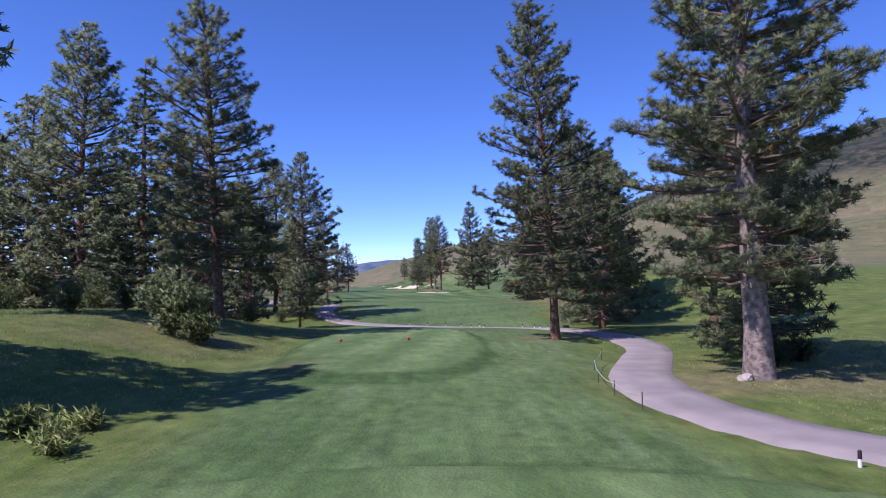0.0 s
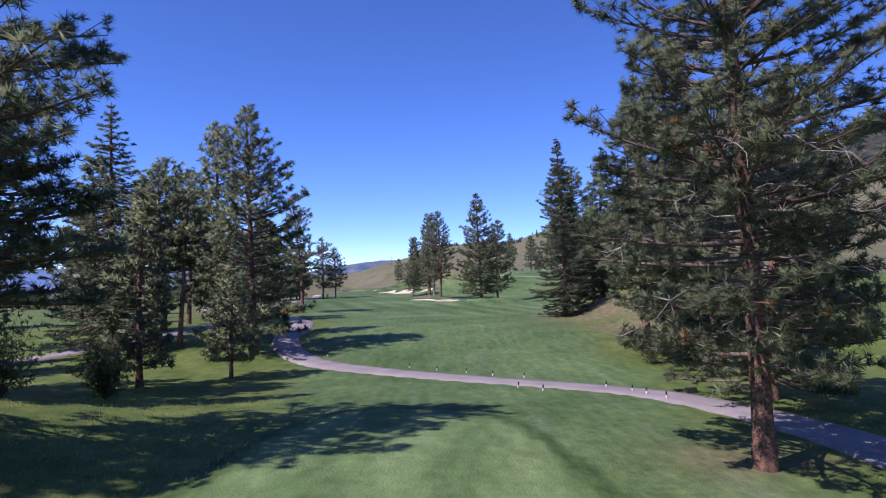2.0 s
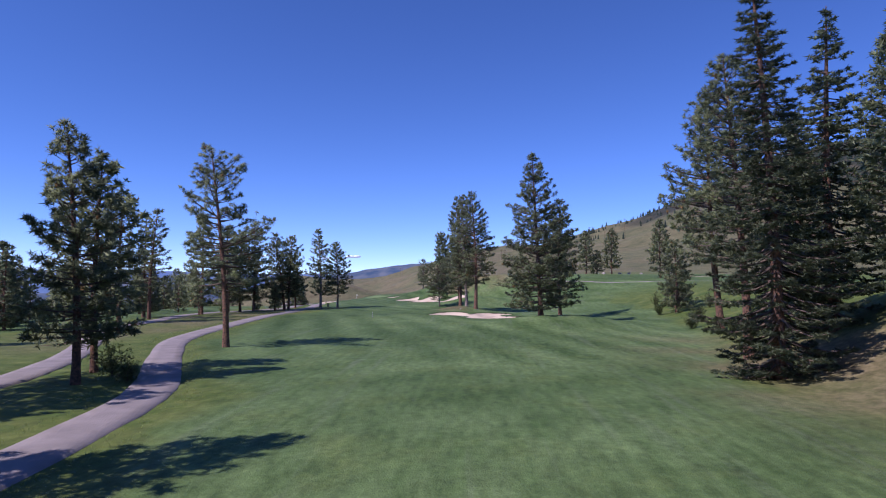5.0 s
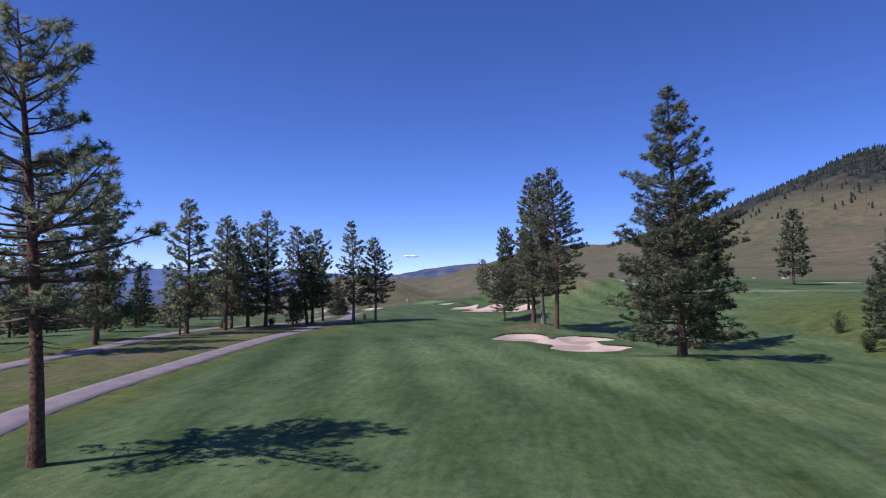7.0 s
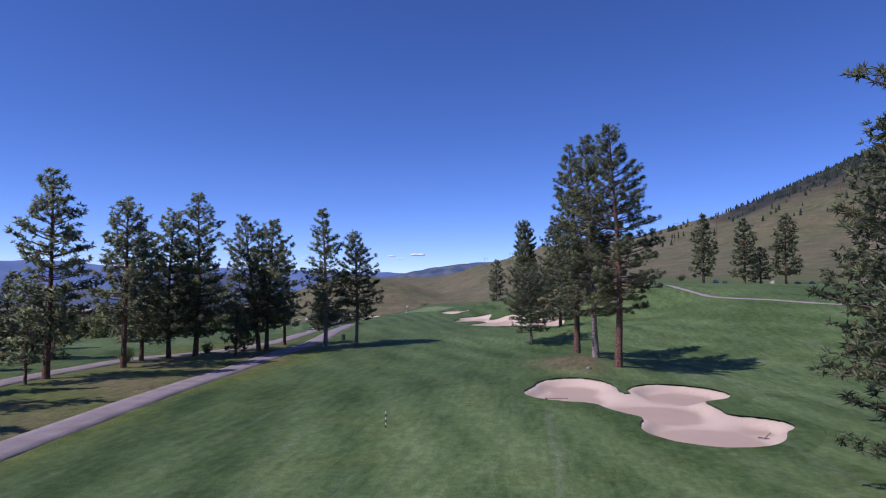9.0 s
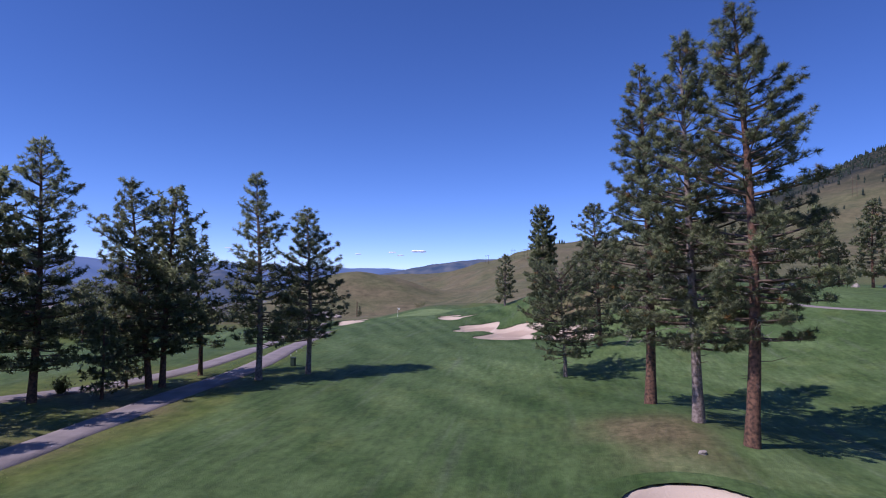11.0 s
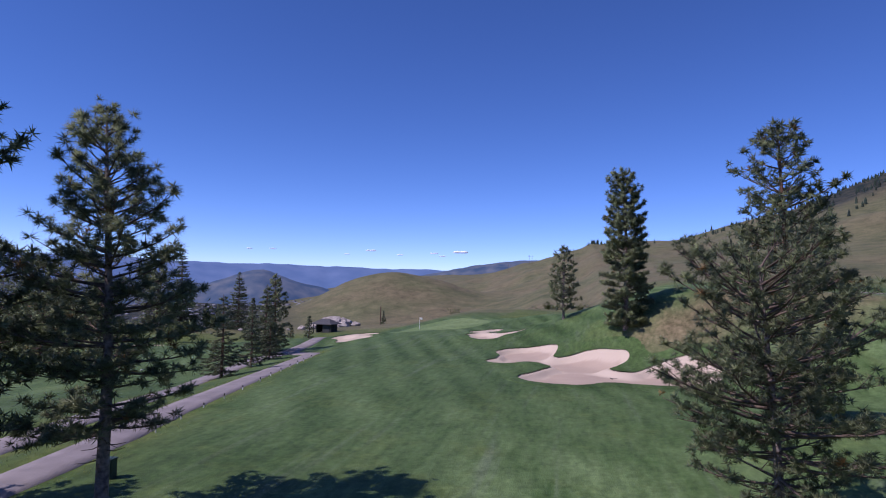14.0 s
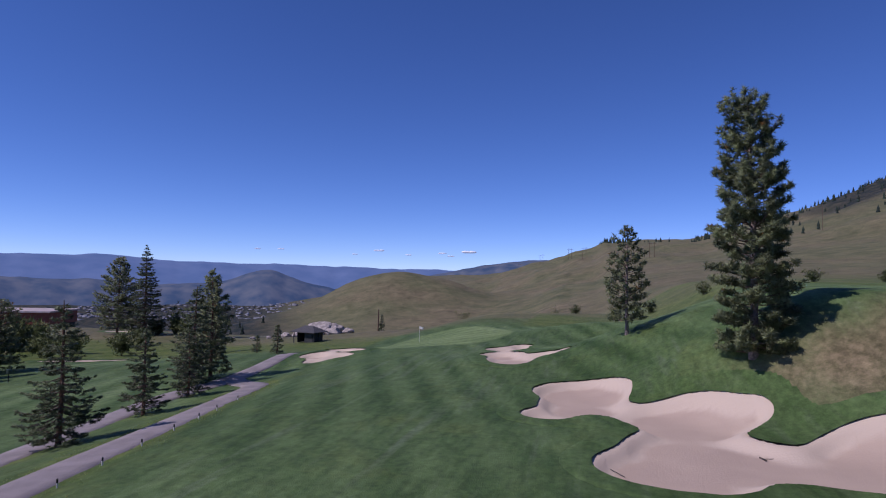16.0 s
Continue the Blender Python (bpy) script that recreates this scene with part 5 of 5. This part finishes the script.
# ---- the far country ----
def far_trees(name, spots, label):
    """Small dark conifers far off, in one mesh."""
    rng = np.random.default_rng(len(spots))
    vs, fs = [], []
    for k, (x, y) in enumerate(spots):
        h = rng.uniform(5, 10)
        z = float(ground(x, y)) - 0.5
        a = np.arange(6) / 6 * 2 * np.pi + rng.uniform(0, 1)
        base = len(vs) * 21
        rows = []
        for r, q in ((0.22, 0.1), (0.13, 0.42), (0.16, 0.45)):
            jag = rng.uniform(0.7, 1.2, 6)
            rows.append(np.stack([x + h * r * jag * np.cos(a), y + h * r * jag * np.sin(a), np.full(6, z + h * q)], 1))
        vs.append(np.concatenate([*rows, [[x, y, z + h], [x, y, z + h * 0.75], [x, y, z]]]))
        for i in range(6):
            j = (i + 1) % 6
            fs += [(base + i, base + j, base + 19), (base + 12 + i, base + 12 + j, base + 18), (base + 6 + i, base + 6 + j, base + 19)]
    me = mesh_from(name, np.concatenate(vs), fs, FAR_FOREST)
    return tagged(new(name, me), label, "trees", kind="stuff")


rng = np.random.default_rng(11)
spots = []
for k in range(3600):
    a, d = radians(rng.uniform(12, 36)), rng.uniform(700, 1650)
    if d > 1500 - 28 * (math.degrees(a) - 12) + 160 * rng.normal() or rng.uniform() < 0.06:
        spots.append((-10 + d * math.sin(a), 180 + d * math.cos(a)))
far_trees("hill_forest", spots, "dark conifers on the upper mountain slope")
spots = []
for a0, n in ((1.0, 16), (8.8, 26), (11.0, 14), (13.0, 24), (2.2, 8), (5.0, 6)):
    for k in range(n):
        a, d = radians(a0 + rng.normal() * 0.45), rng.uniform(1010, 1130)
        spots.append((-10 + d * math.sin(a), 180 + d * math.cos(a)))
far_trees("ridge_trees", spots, "dark conifers along the bare ridge")
spots = [(-10 - rng.uniform(260, 900), 180 + rng.uniform(-150, 500)) for k in range(500)]
far_trees("valley_trees", spots, "dark trees on the slope to the valley")


def ridge(name, dist, tops, material, label, rough, seed):
    """A distant range: a wall of slopes along the horizon, highest at its crest."""
    a0, a1 = tops[0][0], tops[-1][0]
    az = np.linspace(a0, a1, 260)
    t = np.interp(az, [p[0] for p in tops], [p[1] for p in tops])
    t = t + rough * (wobble(az, az * 0, 2.2, seed) + 0.5 * wobble(az, az * 0, 0.7, seed + 1))
    rows, depths = [], (0.80, 0.86, 0.92, 0.97, 1.0, 1.03)
    shape = (-1.0, -0.62, -0.30, -0.07, 0.0, -0.3)
    for q, f in zip(depths, shape):
        d = dist * q
        fall = 330 + 0 * az
        zz = t + f * fall + (rough * 2.2 * wobble(az * 1.0, az * 0 + q * 50, 1.1, seed + 2) if f else 0)
        rows.append(np.stack([-20 + d * np.sin(np.radians(az)), 206 + d * np.cos(np.radians(az)), zz + 8 + 0.0108 * dist - 0.35 * np.minimum(0, az + 20)], 1))
    v = np.stack(rows)
    i = np.arange(v.shape[0] * v.shape[1]).reshape(v.shape[:2])
    f = np.stack([i[:-1, :-1], i[:-1, 1:], i[1:, 1:], i[1:, :-1]], -1).reshape(-1, 4)
    return tagged(new(name, mesh_from(name, v.reshape(-1, 3), f, material, True)), label, "mountains", kind="structure")


ridge("backdrop_far_range", 4600, [(-85, 30), (-60, 42), (-49, 50), (-43.5, 60), (-42, 70), (-40.5, 60), (-36, 36), (-29, 34), (-24, 30), (-19, 24), (-14, 17), (-6, 10), (2, 5)], RIDGE_FAR, "mountain range across the valley, painted blue with haze", 6, 1.0)
ridge("backdrop_hazed_mountain", 4000, [(-15, -30), (-13, -4), (-11, 26), (-9, 50), (-6.4, 78), (-4, 90), (0, 78), (6, 40)], RIDGE_NEAR, "wooded mountain beyond the hills, painted blue with haze", 5, 2.0)
ridge("backdrop_valley_hills", 3300, [(-85, -75), (-60, -70), (-48, -66), (-43, -72), (-37, -88), (-33, -78), (-30.8, -40), (-29.2, -12), (-28.4, -8), (-27.6, -20), (-26, -52), (-24, -80), (-22, -110)], RIDGE_NEAR, "wooded hills in the valley, painted dark blue with haze", 5, 3.0)

vs, fs = [], []
rng = np.random.default_rng(3)
for k in range(900):
    a, d = radians(rng.uniform(-56, -20)), rng.uniform(2150, 2900)
    x, y = -20 + d * math.sin(a), 206 + d * math.cos(a)
    w, h = rng.uniform(5, 18), rng.uniform(2.5, 5)
    z = float(ground(x, y)) - 1
    b = len(vs) * 8
    vs.append([(x + sx * w / 2, y + sy * w / 3, z + sz * h) for sz in (0, 1) for sy in (-1, 1) for sx in (-1, 1)])
    fs += [(b + i, b + j, b + m, b + o) for i, j, m, o in ((4, 5, 7, 6), (0, 1, 5, 4), (2, 6, 7, 3), (0, 4, 6, 2), (1, 3, 7, 5))]
tagged(new("town", mesh_from("town", np.array(vs).reshape(-1, 3), fs, TOWN)), "pale roofs of a town on the valley floor", "town", kind="stuff")


def cloud(az, up, wide):
    rng = np.random.default_rng(int(wide * 10 + az * 7 + 1000))
    bm = bmesh.new()
    for k in range(9):
        r = wide * rng.uniform(0.1, 0.2)
        bmesh.ops.create_icosphere(bm, subdivisions=2, radius=r, matrix=Matrix.Translation((wide * rng.uniform(-0.4, 0.4), wide * rng.uniform(-0.1, 0.1), r * 0.25)) @ Matrix.Diagonal((1.5, 1, 0.45, 1)))
    for f in bm.faces:
        f.smooth = True
    me = bpy.data.meshes.new("cloud")
    bm.to_mesh(me)
    bm.free()
    me.materials.append(CLOUD)
    ob = new("cloud", me)
    ob.matrix_basis = pose(-20 + 4750 * math.sin(radians(az)), 206 + 4750 * math.cos(radians(az)), up + 52, 0, 0, -az)
    return tagged(ob, "small white fair-weather cloud low in the sky", "cloud", "clouds", kind="structure")


for az, up, wide in ((-10.6, 158, 150), (-18.9, 160, 95), (-13.0, 148, 80), (-27.5, 155, 60), (-29.5, 152, 70), (-16.2, 132, 60), (-21.0, 130, 55), (-12.2, 128, 60)):
    cloud(az, up, 0.8 * wide)
